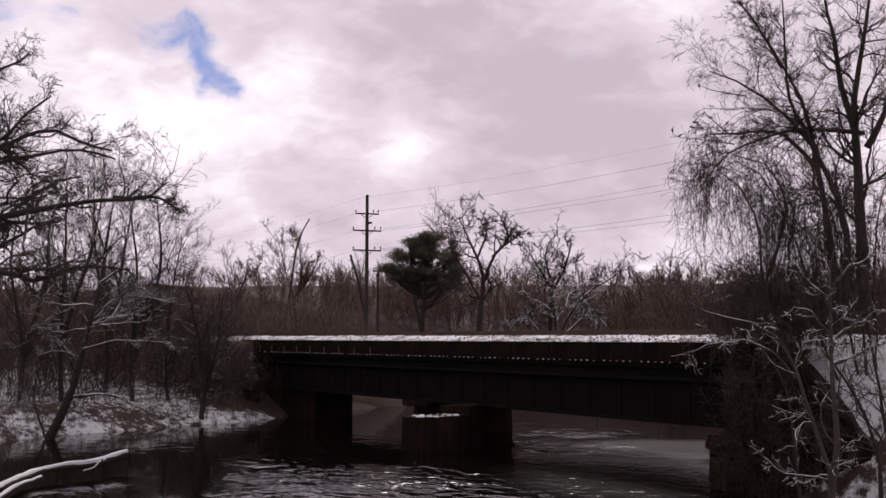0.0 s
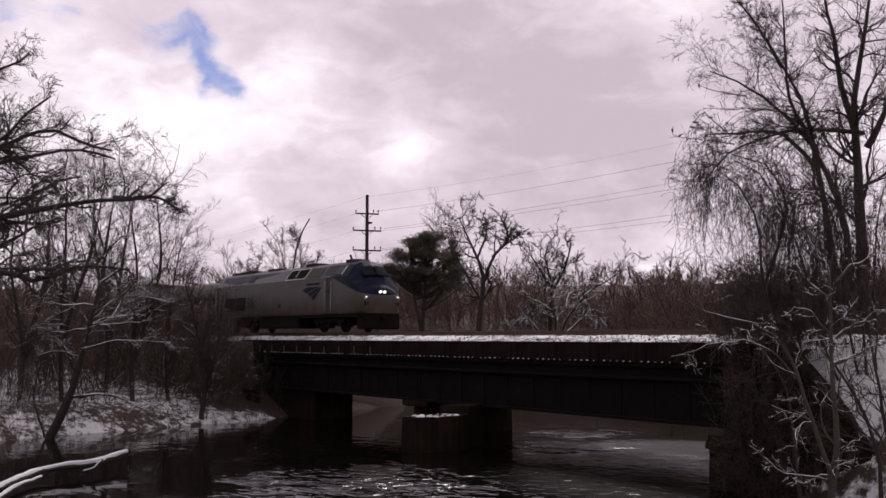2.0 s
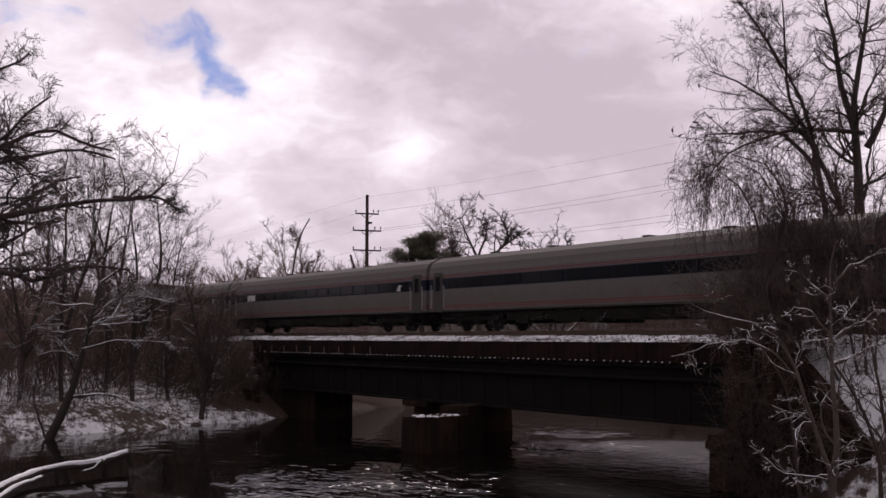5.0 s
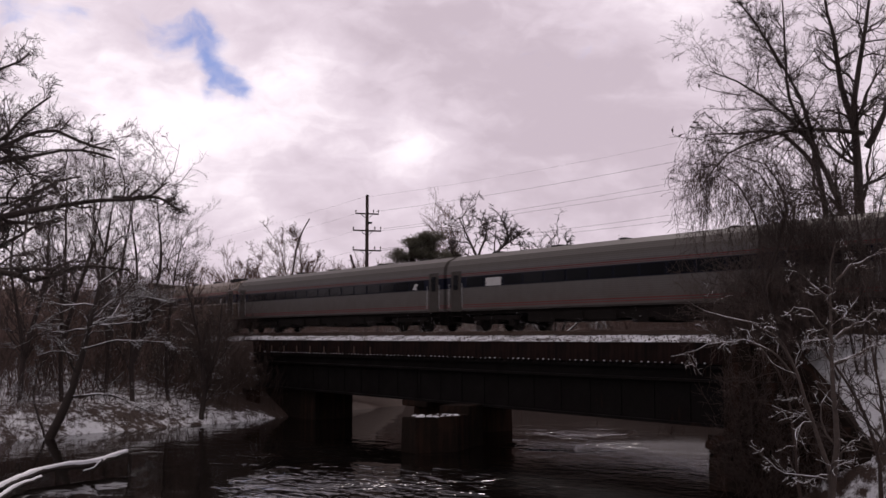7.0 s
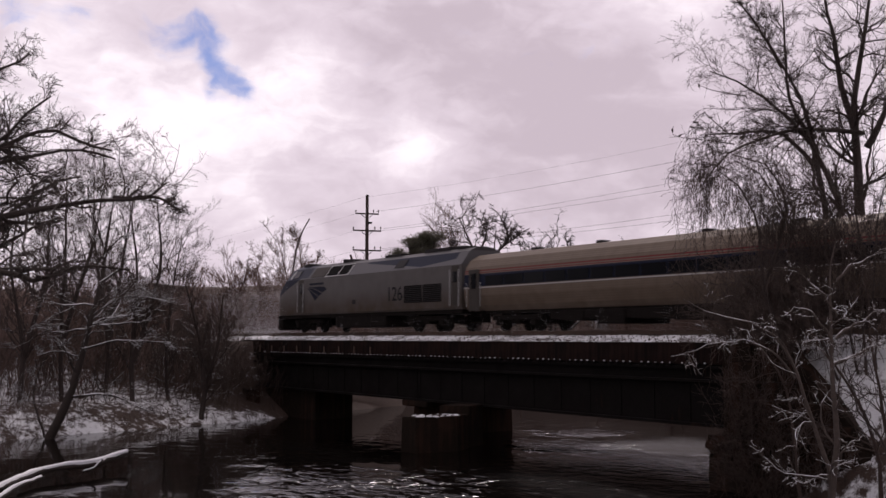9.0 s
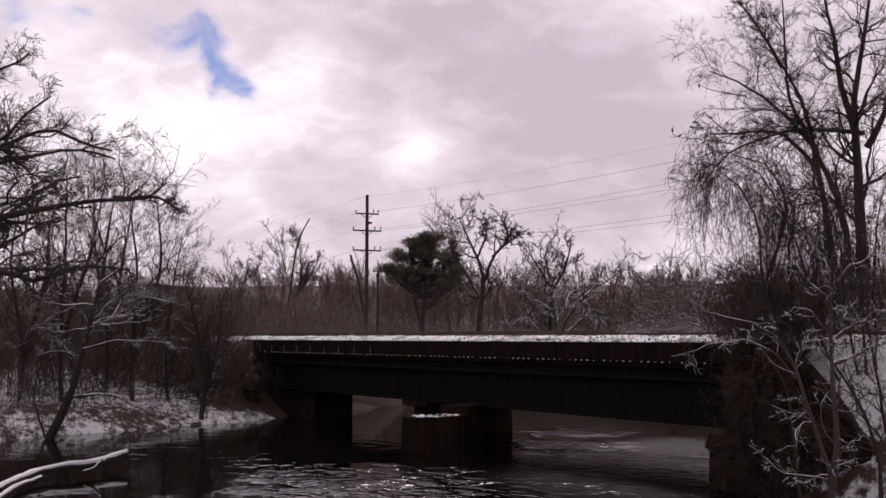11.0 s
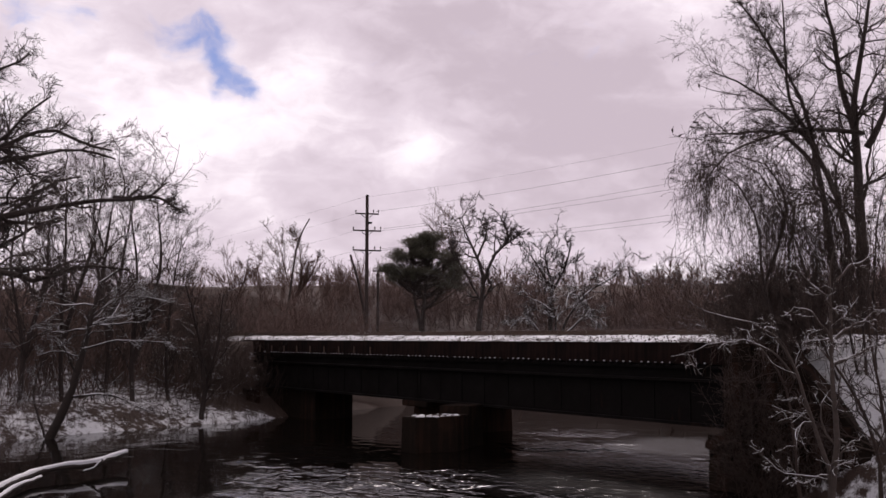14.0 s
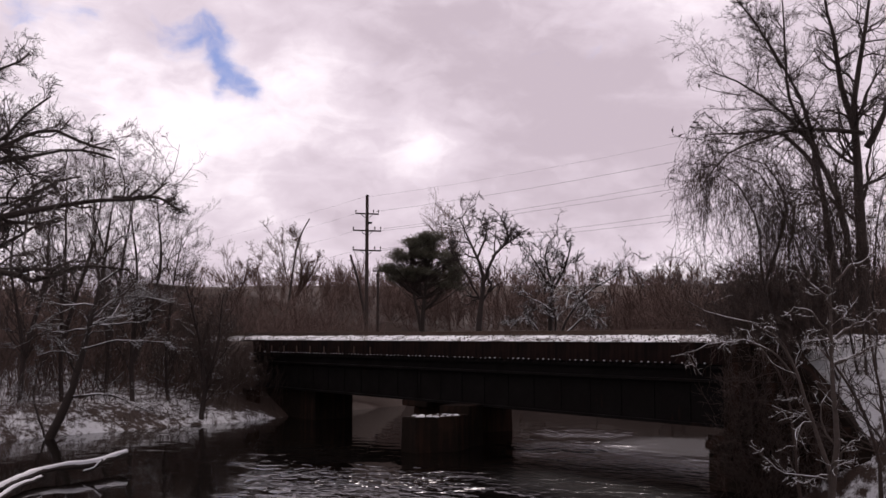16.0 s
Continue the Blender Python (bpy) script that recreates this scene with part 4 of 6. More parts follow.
def build_pods():
    bm = bmesh.new()
    bmesh.ops.create_icosphere(bm, subdivisions=1, radius=0.07, matrix=Matrix.Diagonal((0.7, 0.7, 1.6, 1)))
    rod(bm, (0, 0, 0.08), (0.05, 0.03, 0.2), 0.02, 0.008, 5)
    tree = bpy.data.objects["willow_tree"]
    root = Vector(tree.location)
    pod = part("dry_leaf", bm, BARK_DARK, tree, "curled dry leaf")
    spots = ((-30.90, 34.26, 14.11), (-30.71, 34.52, 13.88), (-30.40, 34.96, 14.28), (-30.33, 35.06, 14.49), (-30.11, 35.38, 14.87), (-29.91, 35.66, 14.69), (-30.70, 34.54, 12.49), (-30.19, 35.25, 16.14))
    rng = np.random.default_rng(5)
    for line in (
            [(-29.32, 36.50, 13.50), (-30.18, 35.27, 13.72), (-30.68, 34.56, 13.83), (-30.91, 34.24, 14.03)],
            [(-29.46, 36.30, 13.93), (-29.91, 35.66, 14.59), (-30.12, 35.35, 14.84), (-30.39, 34.98, 14.38)],
            [(-29.15, 35.87, 12.28), (-30.19, 35.25, 12.61), (-30.71, 34.52, 12.46)],
            [(-29.00, 36.95, 15.66), (-29.83, 35.76, 15.91), (-30.21, 35.23, 16.12)],
    ):
        pts = (spline(line, 10, 0.01, rng) - np.array(root))[None]
        rad = np.linspace(0.03, 0.01, 10)[None]
        p2, r2 = grow(rng, pts, rad, 7, 0.2, 0.95, 0.3, 40, 0.03, 0.2, 4, 0.6)
        tube_mesh("branch", [(pts, rad, 5), (p2, r2, 3)], BARK_DARK, tree)
    for k, p in enumerate(spots):
        ob = pod if k == 0 else new("dry_leaf", pod.data)
        ob.parent, ob.location, ob.rotation_euler = tree, Vector(p) - root, (0.4 * k, 0.9 * k, k)


build_pods()


# ---- woods, brush, pine ----
def stem_field(rng, spots, per, height, lean=0.25, steps=6, r0=0.02, wob=0.1):
    """Upright wavering stems from a set of foot points."""
    base = np.repeat(np.array(spots, float), per, axis=0)
    m = len(base)
    base[:, :2] += rng.normal(size=(m, 2)) * 0.25
    d = unit(np.concatenate([rng.normal(size=(m, 2)) * lean, np.ones((m, 1))], 1))
    h = height * rng.uniform(0.5, 1.15, m)
    pts = np.empty((m, steps, 3))
    pts[:, 0] = base
    for s in range(1, steps):
        d = unit(d + rng.normal(size=d.shape) * wob + np.array([0, 0, 0.02]))
        pts[:, s] = pts[:, s - 1] + d * (h / (steps - 1))[:, None]
    rad = np.linspace(1, 0.3, steps)[None, :] * (r0 * (0.6 + 0.6 * rng.random(m)) * h / height)[:, None]
    return pts, rad


def brush(name, label, seed, spots, per, height, material, r0=0.018, lean=0.3, twigs=7, fine=4, droop=0.0):
    rng = np.random.default_rng(seed)
    p, r = stem_field(rng, spots, per, height, lean, r0=r0)
    p2, r2 = grow(rng, p, r, twigs, 0.2, 1.0, 0.4, 35, 0.05 - droop, 0.2, 3, 0.6)
    sets = [(p, r, 4), (p2, r2, 3)]
    if fine:
        p3, r3 = grow(rng, p2, r2, fine, 0.1, 1.0, 0.5, 40, 0.03 - droop, 0.25, 2, 0.75)
        sets.append((p3, r3, 3))
    return tagged(tube_mesh(name, sets, material), label, "brush", kind="stuff")


def scatter(seed, n, x0, x1, y0, y1, keep=lambda x, y: True):
    rng, out = random.Random(seed), []
    while len(out) < n:
        x, y = rng.uniform(x0, x1), rng.uniform(y0, y1)
        if keep(x, y):
            out.append((x, y, ground_height(x, y) - 0.05))
    return out


def dry(x, y, m=0.6):
    return max(bank_x(LEFT_BANK, y) - x, x - bank_x(RIGHT_BANK, y)) > m


def off_track(x, y):
    return abs(y - TRACK_Y) > 4.6


# brush on the wooded bank
brush("undergrowth", "dense bare brown brush on the snowy river bank", 51,
      scatter(51, 150, -86, -52, 8, 29, lambda x, y: bank_x(LEFT_BANK, y) - x > 1.2), 4, 2.3, TWIG_RED, 0.016)
brush("undergrowth", "tall bare brown thicket beside the railway bank", 52,
      scatter(52, 130, -92, -57, 13, 30, lambda x, y: bank_x(LEFT_BANK, y) - x > 4.0), 4, 4.4, TWIG_BROWN, 0.028, 0.22)
brush("undergrowth", "bare thicket crowding the bridge end", 59,
      scatter(59, 90, -72, -58.5, 24, 29.8, lambda x, y: bank_x(LEFT_BANK, y) - x > 1.0), 5, 3.4, TWIG_BROWN, 0.013, 0.35)
brush("dead_grass", "dead grass and weeds poking through the bank's snow", 53,
      scatter(53, 220, -70, -50, 6, 29, lambda x, y: 0.1 < bank_x(LEFT_BANK, y) - x < 3.5), 5, 0.75, TWIG_RED, 0.008, 0.4, 3, 0)


# woods behind the railway: a few grown shapes, set down many times
def woods(name, label, seed, spots, material, tall, shapes=6, stems=3, twigs=8, fine=7, thick=0.003):
    rng = np.random.default_rng(seed)
    kinds = []
    for k in range(shapes):
        p, r = stem_field(rng, [(0, 0, 0)], stems, 1.0, 0.14, 6, 0.011, 0.09)
        p[:, 0, :2] *= 0.5
        a, b = grow(rng, p, r, twigs, 0.15, 1.0, 0.42, 36, 0.09, 0.18, 3, 0.5)
        c, d = grow(rng, a, b, fine, 0.1, 1.0, 0.5, 38, 0.06, 0.2, 2, 0.8)
        kinds.append(((p, r, 3), (a, b, 3), (c, d, 3)))
    sets = []
    for k in range(shapes):
        here = np.array(spots[k::shapes], float)
        m = len(here)
        sc = rng.uniform(*tall, m)
        th = rng.uniform(0, 2 * np.pi, m)
        for p, r, s in kinds[k]:
            c, sn = np.cos(th)[:, None, None], np.sin(th)[:, None, None]
            x, y, z = p[None, :, :, 0], p[None, :, :, 1], p[None, :, :, 2]
            w = sc[:, None, None]
            q = np.stack([(x * c - y * sn) * w, (x * sn + y * c) * w, z * w], -1) + here[:, None, None, :]
            rr = np.maximum(r, thick)[None] * w
            sets.append((q.reshape(-1, p.shape[1], 3), rr.reshape(-1, p.shape[1]), s))
    return tagged(tube_mesh(name, sets, material), label, "woods", kind="stuff")


def ahead(x, y, wide):
    return -wide < (x * 0.577 + y * 0.817) / (-x * 0.817 + y * 0.577 + 0.1) < wide


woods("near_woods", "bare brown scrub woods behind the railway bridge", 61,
      scatter(61, 350, -140, -16, 40, 80, lambda x, y: dry(x, y, 1.0) and abs(y - TRACK_Y) > 9 and ahead(x, y, 0.5)), TWIG_HAZED, (3.9, 5.9))
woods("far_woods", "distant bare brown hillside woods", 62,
      scatter(62, 1350, -300, -20, -10, 290, lambda x, y: 95 < math.hypot(x, y) < 265 and dry(x, y, 1.0) and abs(y - TRACK_Y) > 8 and ahead(x, y, 0.5)), TWIG_HAZED, (2.9, 4.8), 8, 1, 11, 5, 0.005)
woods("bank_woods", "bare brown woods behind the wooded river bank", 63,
      scatter(63, 150, -125, -62, -6, 27, lambda x, y: bank_x(LEFT_BANK, y) - x > 7.0 and ahead(x, y, 0.5)), TWIG_HAZED, (4.2, 7.0))
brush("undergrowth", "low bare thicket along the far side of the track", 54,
      scatter(54, 250, -120, -12, 37.5, 52, lambda x, y: dry(x, y, 0.6)), 4, 4.2, TWIG_HAZED, 0.016, 0.22)


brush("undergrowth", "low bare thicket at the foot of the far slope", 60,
      scatter(60, 85, -135, -70, 57, 84, lambda x, y: dry(x, y, 0.8)), 4, 3.4, TWIG_HAZED, 0.03, 0.25, 7, 3)


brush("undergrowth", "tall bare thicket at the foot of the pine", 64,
      scatter(64, 46, -82, -64, 41, 49, lambda x, y: dry(x, y, 0.4)), 4, 5.2, TWIG_HAZED, 0.018, 0.2)


def pine_needles():
    def build(g):
        n = g.noise(g.coords(), 1.5, 3.0)
        return g.mix(n, col(0.05, 0.05, 0.034), col(0.17, 0.155, 0.105)), 0.7
    return surface("pine_needles", build)


def build_pine(foot, seed):
    """A pine whose crown is made of separate needle clumps set in five lobes."""
    rng = np.random.default_rng(seed)
    tree = thing("pine_tree", "dark green pine with a broad uneven crown", "tree", at=tuple(foot))
    side = np.array([0.577, 0.817, 0.0])
    back = np.array([-0.817, 0.577, 0.0])
    pts = np.stack([spline([(0, 0, 0), tuple(side * 0.3 + np.array([0, 0, 5.0])), tuple(side * 1.1 + np.array([0, 0, 10.4]))], 12, 0.03, rng),
                    spline([(0, 0, 2.0), tuple(side * -0.7 + np.array([0, 0, 5.5])), tuple(side * -1.0 + np.array([0, 0, 9.8]))], 12, 0.03, rng)])
    rad = np.linspace(1, 0.2, 12)[None, :] * np.array([[0.26], [0.18]])
    tube_mesh("trunk", [(pts, rad, 8)], BARK_DARK, tree)
    heart = []
    for a, z, ra, rz, n in ((0.95, 10.3, 1.25, 0.55, 34), (-0.9, 9.9, 0.9, 0.5, 24), (-1.7, 8.7, 1.1, 0.55, 28), (-2.8, 7.5, 1.2, 0.45, 28), (-1.6, 6.7, 1.5, 0.5, 26), (2.2, 6.1, 1.6, 0.7, 28), (2.6, 8.4, 1.2, 0.8, 32), (0.2, 9.4, 1.3, 0.6, 30), (0.6, 8.8, 1.5, 0.45, 34), (3.0, 7.0, 1.1, 0.7, 26), (0.2, 7.4, 1.8, 0.7, 34)):
        q = unit(rng.normal(size=(n, 3))) * rng.uniform(0.4, 1.05, (n, 1))
        heart.append(side * a + np.array([0, 0, z]) + q[:, :1] * side * ra + q[:, 1:2] * back * ra * 0.9 + q[:, 2:] * np.array([0, 0, rz]))
    heart = np.concatenate(heart)
    near = pts[rng.integers(0, 2, len(heart)), np.clip((heart[:, 2] - 1.5).astype(int), 3, 11)]
    twig = np.stack([near, near * 0.45 + heart * 0.55 - np.array([0, 0, 0.2]), heart], 1)
    tube_mesh("branch_whorl", [(twig, np.tile(np.array([0.05, 0.035, 0.015]), (len(heart), 1)), 4)], BARK_DARK, tree)
    m = 75
    base = np.repeat(heart, m, axis=0) + rng.normal(size=(len(heart) * m, 3)) * np.array([0.26, 0.26, 0.15])
    d = unit(rng.normal(size=base.shape) + np.array([0, 0, 0.5])) * rng.uniform(0.16, 0.34, (len(base), 1))
    needles = np.stack([base, base + d], 1)
    tube_mesh("crown", [(needles, np.tile(np.array([0.022, 0.008]), (len(base), 1)), 3)], pine_needles(), tree, "dark green needle clumps")


build_pine((-76.28, 51.47, 3.56), 71)

OAK = [lv(11, 0.3, 1.0, 0.42, 46, 0.08, 0.4, 9, 0.66, 0.3, 0.03), lv(6, 0.15, 1.0, 0.5, 48, 0.07, 0.42, 6, 0.66, 0.3, 0.02), lv(5, 0.1, 1.0, 0.5, 45, 0.05, 0.36, 3, 0.7, 0.3, 0.011), lv(4, 0.1, 1.0, 0.6, 40, 0.03, 0.28, 2, 0.85, 0.3, 0.0085)]
bare_tree("field_oak", "crooked dark bare oak behind the bridge", 72,
          [[(-68.51, 52.07, 3.65), (-68.45, 52.15, 6.70), (-68.29, 52.39, 10.00), (-68.77, 51.70, 12.37), (-69.48, 50.70, 14.99)], [(-68.29, 52.39, 9.52), (-67.76, 53.13, 11.89), (-67.08, 54.10, 13.32), (-67.40, 53.64, 14.99)],
           [(-67.90, 52.94, 11.66), (-66.94, 54.30, 13.08), (-66.03, 55.58, 14.04)], [(-68.58, 51.97, 11.66), (-68.11, 52.63, 13.80), (-68.44, 52.17, 15.23)], [(-68.45, 52.15, 8.11), (-69.40, 50.81, 10.94), (-69.81, 50.23, 12.37)]],
          [0.3, 0.16, 0.11, 0.11, 0.1], 0.035, OAK, BARK_DARK, BARK_DARK, group="trees behind the bridge")
bare_tree("field_oak", "rounded bare tree with snow on its low spreading branches", 73,
          [[(-60.61, 52.86, 3.74), (-60.54, 52.95, 6.58), (-60.51, 53.00, 9.21), (-60.75, 52.66, 11.41), (-60.49, 53.03, 12.83)], [(-60.51, 53.00, 8.33), (-59.86, 53.91, 10.53), (-59.60, 54.29, 12.30)], [(-60.56, 52.93, 8.77), (-61.13, 52.12, 10.53), (-61.76, 51.22, 11.85)],
           [(-57.15, 50.83, 4.01), (-56.90, 51.18, 6.08), (-56.04, 52.39, 8.16), (-55.07, 53.76, 9.21), (-54.46, 54.63, 10.25)], [(-57.87, 49.81, 4.01), (-58.10, 49.48, 5.88), (-58.69, 48.64, 6.50), (-59.18, 47.95, 5.67)],
           [(-57.51, 50.32, 4.01), (-57.25, 50.68, 6.50), (-58.09, 49.49, 7.75), (-58.57, 48.81, 7.96)], [(-56.90, 51.18, 5.26), (-55.93, 52.55, 6.50), (-55.10, 53.73, 5.67)]],
          [0.24, 0.13, 0.12, 0.13, 0.1, 0.1, 0.09], 0.03, OAK, BARK_SNOW, BARK_DUST, group="trees behind the bridge")
bare_tree("field_tree", "grey bare tree at the wood's edge", 74, [[(-76.65, 82.15, 3.57), (-76.58, 82.25, 7.17), (-76.69, 82.10, 10.18), (-76.73, 82.03, 12.48)], [(-76.57, 82.26, 7.77), (-77.46, 81.01, 9.58), (-77.86, 80.43, 11.09)], [(-76.57, 82.26, 8.07), (-75.54, 83.72, 9.88), (-75.35, 83.99, 11.39)]],
          [0.25, 0.14, 0.14], 0.05, OAK, BARK_DUST, TWIG_BROWN, group="trees behind the bridge")
for k, (stem_lines, r) in enumerate((
        ([[(-94.50, 48.21, 3.64), (-94.53, 48.16, 8.22), (-95.06, 47.42, 11.68), (-95.58, 46.67, 15.16)], [(-94.53, 48.16, 8.22), (-94.06, 48.83, 11.68), (-94.31, 48.47, 15.16)], [(-94.47, 48.25, 8.80), (-93.62, 49.45, 11.10), (-93.23, 50.00, 12.84)]], 0.26),
        ([[(-102.64, 45.35, 3.27), (-102.78, 45.15, 7.17), (-103.06, 44.76, 10.79), (-103.54, 44.07, 13.51)], [(-102.78, 45.14, 7.77), (-102.19, 45.99, 10.79), (-101.86, 46.46, 12.91)]], 0.24),
        ([[(-108.24, 51.28, 3.15), (-108.39, 51.08, 7.33), (-108.57, 50.82, 11.21), (-108.83, 50.46, 14.46)]], 0.22),
        ([[(-97.42, 70.08, 3.12), (-97.79, 69.55, 10.00), (-98.36, 68.74, 15.28), (-98.55, 68.47, 17.94)], [(-97.79, 69.55, 10.00), (-97.41, 70.09, 15.28), (-97.71, 69.66, 18.47)]], 0.22))):
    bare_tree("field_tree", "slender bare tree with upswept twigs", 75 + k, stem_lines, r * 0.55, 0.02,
              [lv(16, 0.2, 1.0, 0.33, 36, 0.10, 0.14, 6, 0.5, 0.25, 0.02), lv(8, 0.1, 1.0, 0.5, 36, 0.08, 0.18, 4, 0.55, 0.25, 0.013), lv(5, 0.1, 1.0, 0.55, 36, 0.06, 0.2, 3, 0.55, 0.25, 0.01), lv(4, 0.1, 1.0, 0.6, 36, 0.05, 0.2, 2, 0.8, 0.25, 0.01)], TWIG_HAZED, TWIG_HAZED, group="trees behind the bridge")
bare_tree("dead_snag", "snapped dead tree top leaning above the brush", 80, [[(-90.63, 45.01, 4.25), (-89.99, 45.92, 11.91), (-89.76, 46.25, 14.67), (-89.51, 46.60, 15.56), (-89.20, 47.05, 16.50)]], 0.14, 0.06, [lv(4, 0.55, 0.7, 0.1, 60, 0.1, 0.1, 4, 0.4)], POLE_WOOD, POLE_WOOD)
bare_tree("dead_snag", "broken leaning dead trunk beside the utility pole", 81, [[(-82.47, 49.64, 4.80), (-83.04, 48.83, 10.05), (-83.48, 48.22, 12.59)]], 0.17, 0.1, [lv(2, 0.9, 0.98, 0.05, 70, 0.0, 0.1, 3, 0.5)], POLE_WOOD, POLE_WOOD)


# ---- utility pole and its wires ----
def build_pole():
    foot, top = Vector((-75.65, 45.43, 2.90)), Vector((-75.70, 45.36, 17.08))
    foot.z = 2.0
    top.x, top.y = foot.x, foot.y
    pole = thing("utility_pole", "weathered wooden utility pole with three crossarms", "utility pole", at=tuple(foot))
    h = top.z - foot.z
    bm = bmesh.new()
    rod(bm, (0, 0, -1), (0, 0, h), 0.19, 0.13, 12)
    part("post", bm, POLE_WOOD, pole)
    along = Vector((0.577, 0.817, 0))
    for drop, half in ((1.52, 1.0), (2.98, 1.22), (4.68, 1.22)):
        bm = bmesh.new()
        turn = Matrix.Translation((0, 0, h - drop)) @ pose(0, 0, 0, 0, 2.0, math.degrees(math.atan2(along.y, along.x)))
        box(bm, -half, half, -0.05, 0.06, -0.06, 0.06, 0.01, turn)
        arm = part("crossarm", bm, POLE_WOOD, pole)
        for s in (-1, 1):
            bm = bmesh.new()
            rod(bm, along * s * 0.55 + Vector((0, 0, h - drop)), Vector((0, 0, h - drop - 0.5)), 0.025)
            part("brace", bm, DARK_METAL, pole)
        for s in (-0.96, 0.55, 0.96):
            bm = bmesh.new()
            p = along * half * s + Vector((0, 0, h - drop + 0.06))
            rod(bm, p, p + Vector((0, 0, 0.12)), 0.03)
            rod(bm, p + Vector((0, 0, 0.12)), p + Vector((0, 0, 0.27)), 0.07, 0.05, 10)
            part("insulator", bm, PORCELAIN, arm)
    bm = bmesh.new()
    box(bm, 0.1, 0.42, -0.08, 0.08, h - 2.4, h - 2.22, 0.02, pose(0, 0, 0, 0, 0, 54.8))
    part("bracket", bm, DARK_METAL, pole)
    bm = bmesh.new()
    rod(bm, (0, 0, h), (0, 0, h + 0.12), 0.16, 0.1, 12)
    part("pole_cap", bm, DARK_METAL, pole)


def build_wire(a, b, sag, r=0.010):
    a, b = np.array(a), np.array(b)
    t = np.linspace(0, 1, 24)[:, None]
    pts = a * (1 - t) + b * t - np.array([0, 0, 1.0]) * (4 * sag * t * (1 - t))
    root = tube_mesh("power_line", [(pts[None], np.full((1, 24), r), 5)], DARK_METAL)
    tagged(root, "thin dark overhead wire strung from the utility pole", "wire", group="overhead wires")


build_pole()


def build_short_pole():
    top = Vector((-82.77, 50.95, 11.28))
    pole = thing("utility_pole", "short wooden pole with a single crossarm beside the pine", "utility pole", at=(top.x, top.y, 2.5))
    h = top.z - 2.5
    bm = bmesh.new()
    rod(bm, (0, 0, -1), (0, 0, h), 0.15, 0.11, 10)
    part("post", bm, POLE_WOOD, pole)
    bm = bmesh.new()
    box(bm, -0.5, 0.9, -0.06, 0.06, h - 0.15, h, 0.01, pose(0, 0, 0, 0, 0, 54.8))
    part("crossarm", bm, POLE_WOOD, pole)


build_short_pole()
for a, b, sag in (((-75.64, 45.44, 17.03), (-33.55, 59.97, 20.39), 0.6), ((-75.19, 46.08, 15.76), (-33.58, 59.92, 18.98), 0.5), ((-74.96, 46.40, 14.25), (-33.62, 59.88, 17.58), 0.5), ((-75.91, 45.06, 13.90), (-33.63, 59.85, 16.88), 0.5),
                  ((-74.96, 46.41, 12.54), (-33.68, 59.78, 14.79), 0.4), ((-76.30, 44.51, 12.25), (-33.70, 59.76, 14.10), 0.4),
                  ((-75.76, 45.28, 17.03), (-191.80, 23.10, 12.08), 2.0), ((-76.20, 44.65, 15.56), (-191.74, 23.19, 9.75), 2.0), ((-76.36, 44.42, 14.00), (-191.71, 23.24, 8.35), 2.0), ((-76.35, 44.43, 12.30), (-191.67, 23.30, 6.96), 2.0)):
    build_wire(a, b, sag, 0.005 if b[0] < -100 or a[2] > 17 else 0.009)


# ---- logs, wall brush, dry leaves ----
def build_log(name, label, line, r0, r1, seed, snow=True):
    rng = np.random.default_rng(seed)
    log = thing(name, label, "log", group="logs in the shallows")
    pts = spline(line, 16, 0.015, rng)[None]
    rad = (np.linspace(r0, r1, 16) * rng.uniform(0.9, 1.1, 16))[None]
    tube_mesh("trunk", [(pts, rad, 10)], BARK_SNOW, log)
    top = pts + np.array([0, 0, 1.0]) * rad[..., None] * 0.55
    cap = np.concatenate([top[:, :1] + 0.02, top[:, 1:-1], top[:, -1:]], 1)
    tube_mesh("snow_cover", [(cap, rad * rng.uniform(0.7, 0.95, 16), 10)], SNOW, log, "thick snow lying on top")
    return log


build_log("fallen_log", "snow-laden fallen trunk lying in the shallows", [(-33.41, 6.65, 0.25), (-37.62, 9.28, 0.30), (-38.27, 10.60, 0.35), (-38.58, 11.59, 0.35), (-39.55, 12.51, 0.40), (-39.97, 13.31, 0.50)], 0.10, 0.13, 1)
build_log("fallen_log", "snow-laden fallen trunk lying in the shallows", [(-31.47, 6.42, 0.20), (-34.62, 7.88, 0.20), (-36.39, 9.20, 0.25)], 0.09, 0.06, 2)
build_log("fallen_branch", "short snowy branch across a log", [(-37.87, 11.04, 0.20), (-37.61, 11.40, 0.40), (-37.63, 11.64, 0.60)], 0.04, 0.05, 3)
brush("dead_grass", "dead weeds around the stranded logs", 55, [(x - 42.0, 9.2 + y, 0.0) for x, y in ((0, 0), (-1, 0.3), (-2, 0.6), (0.6, -0.2), (-1.5, 0.1))], 7, 1.5, TWIG_RED, 0.008, 0.35, 5, 2)

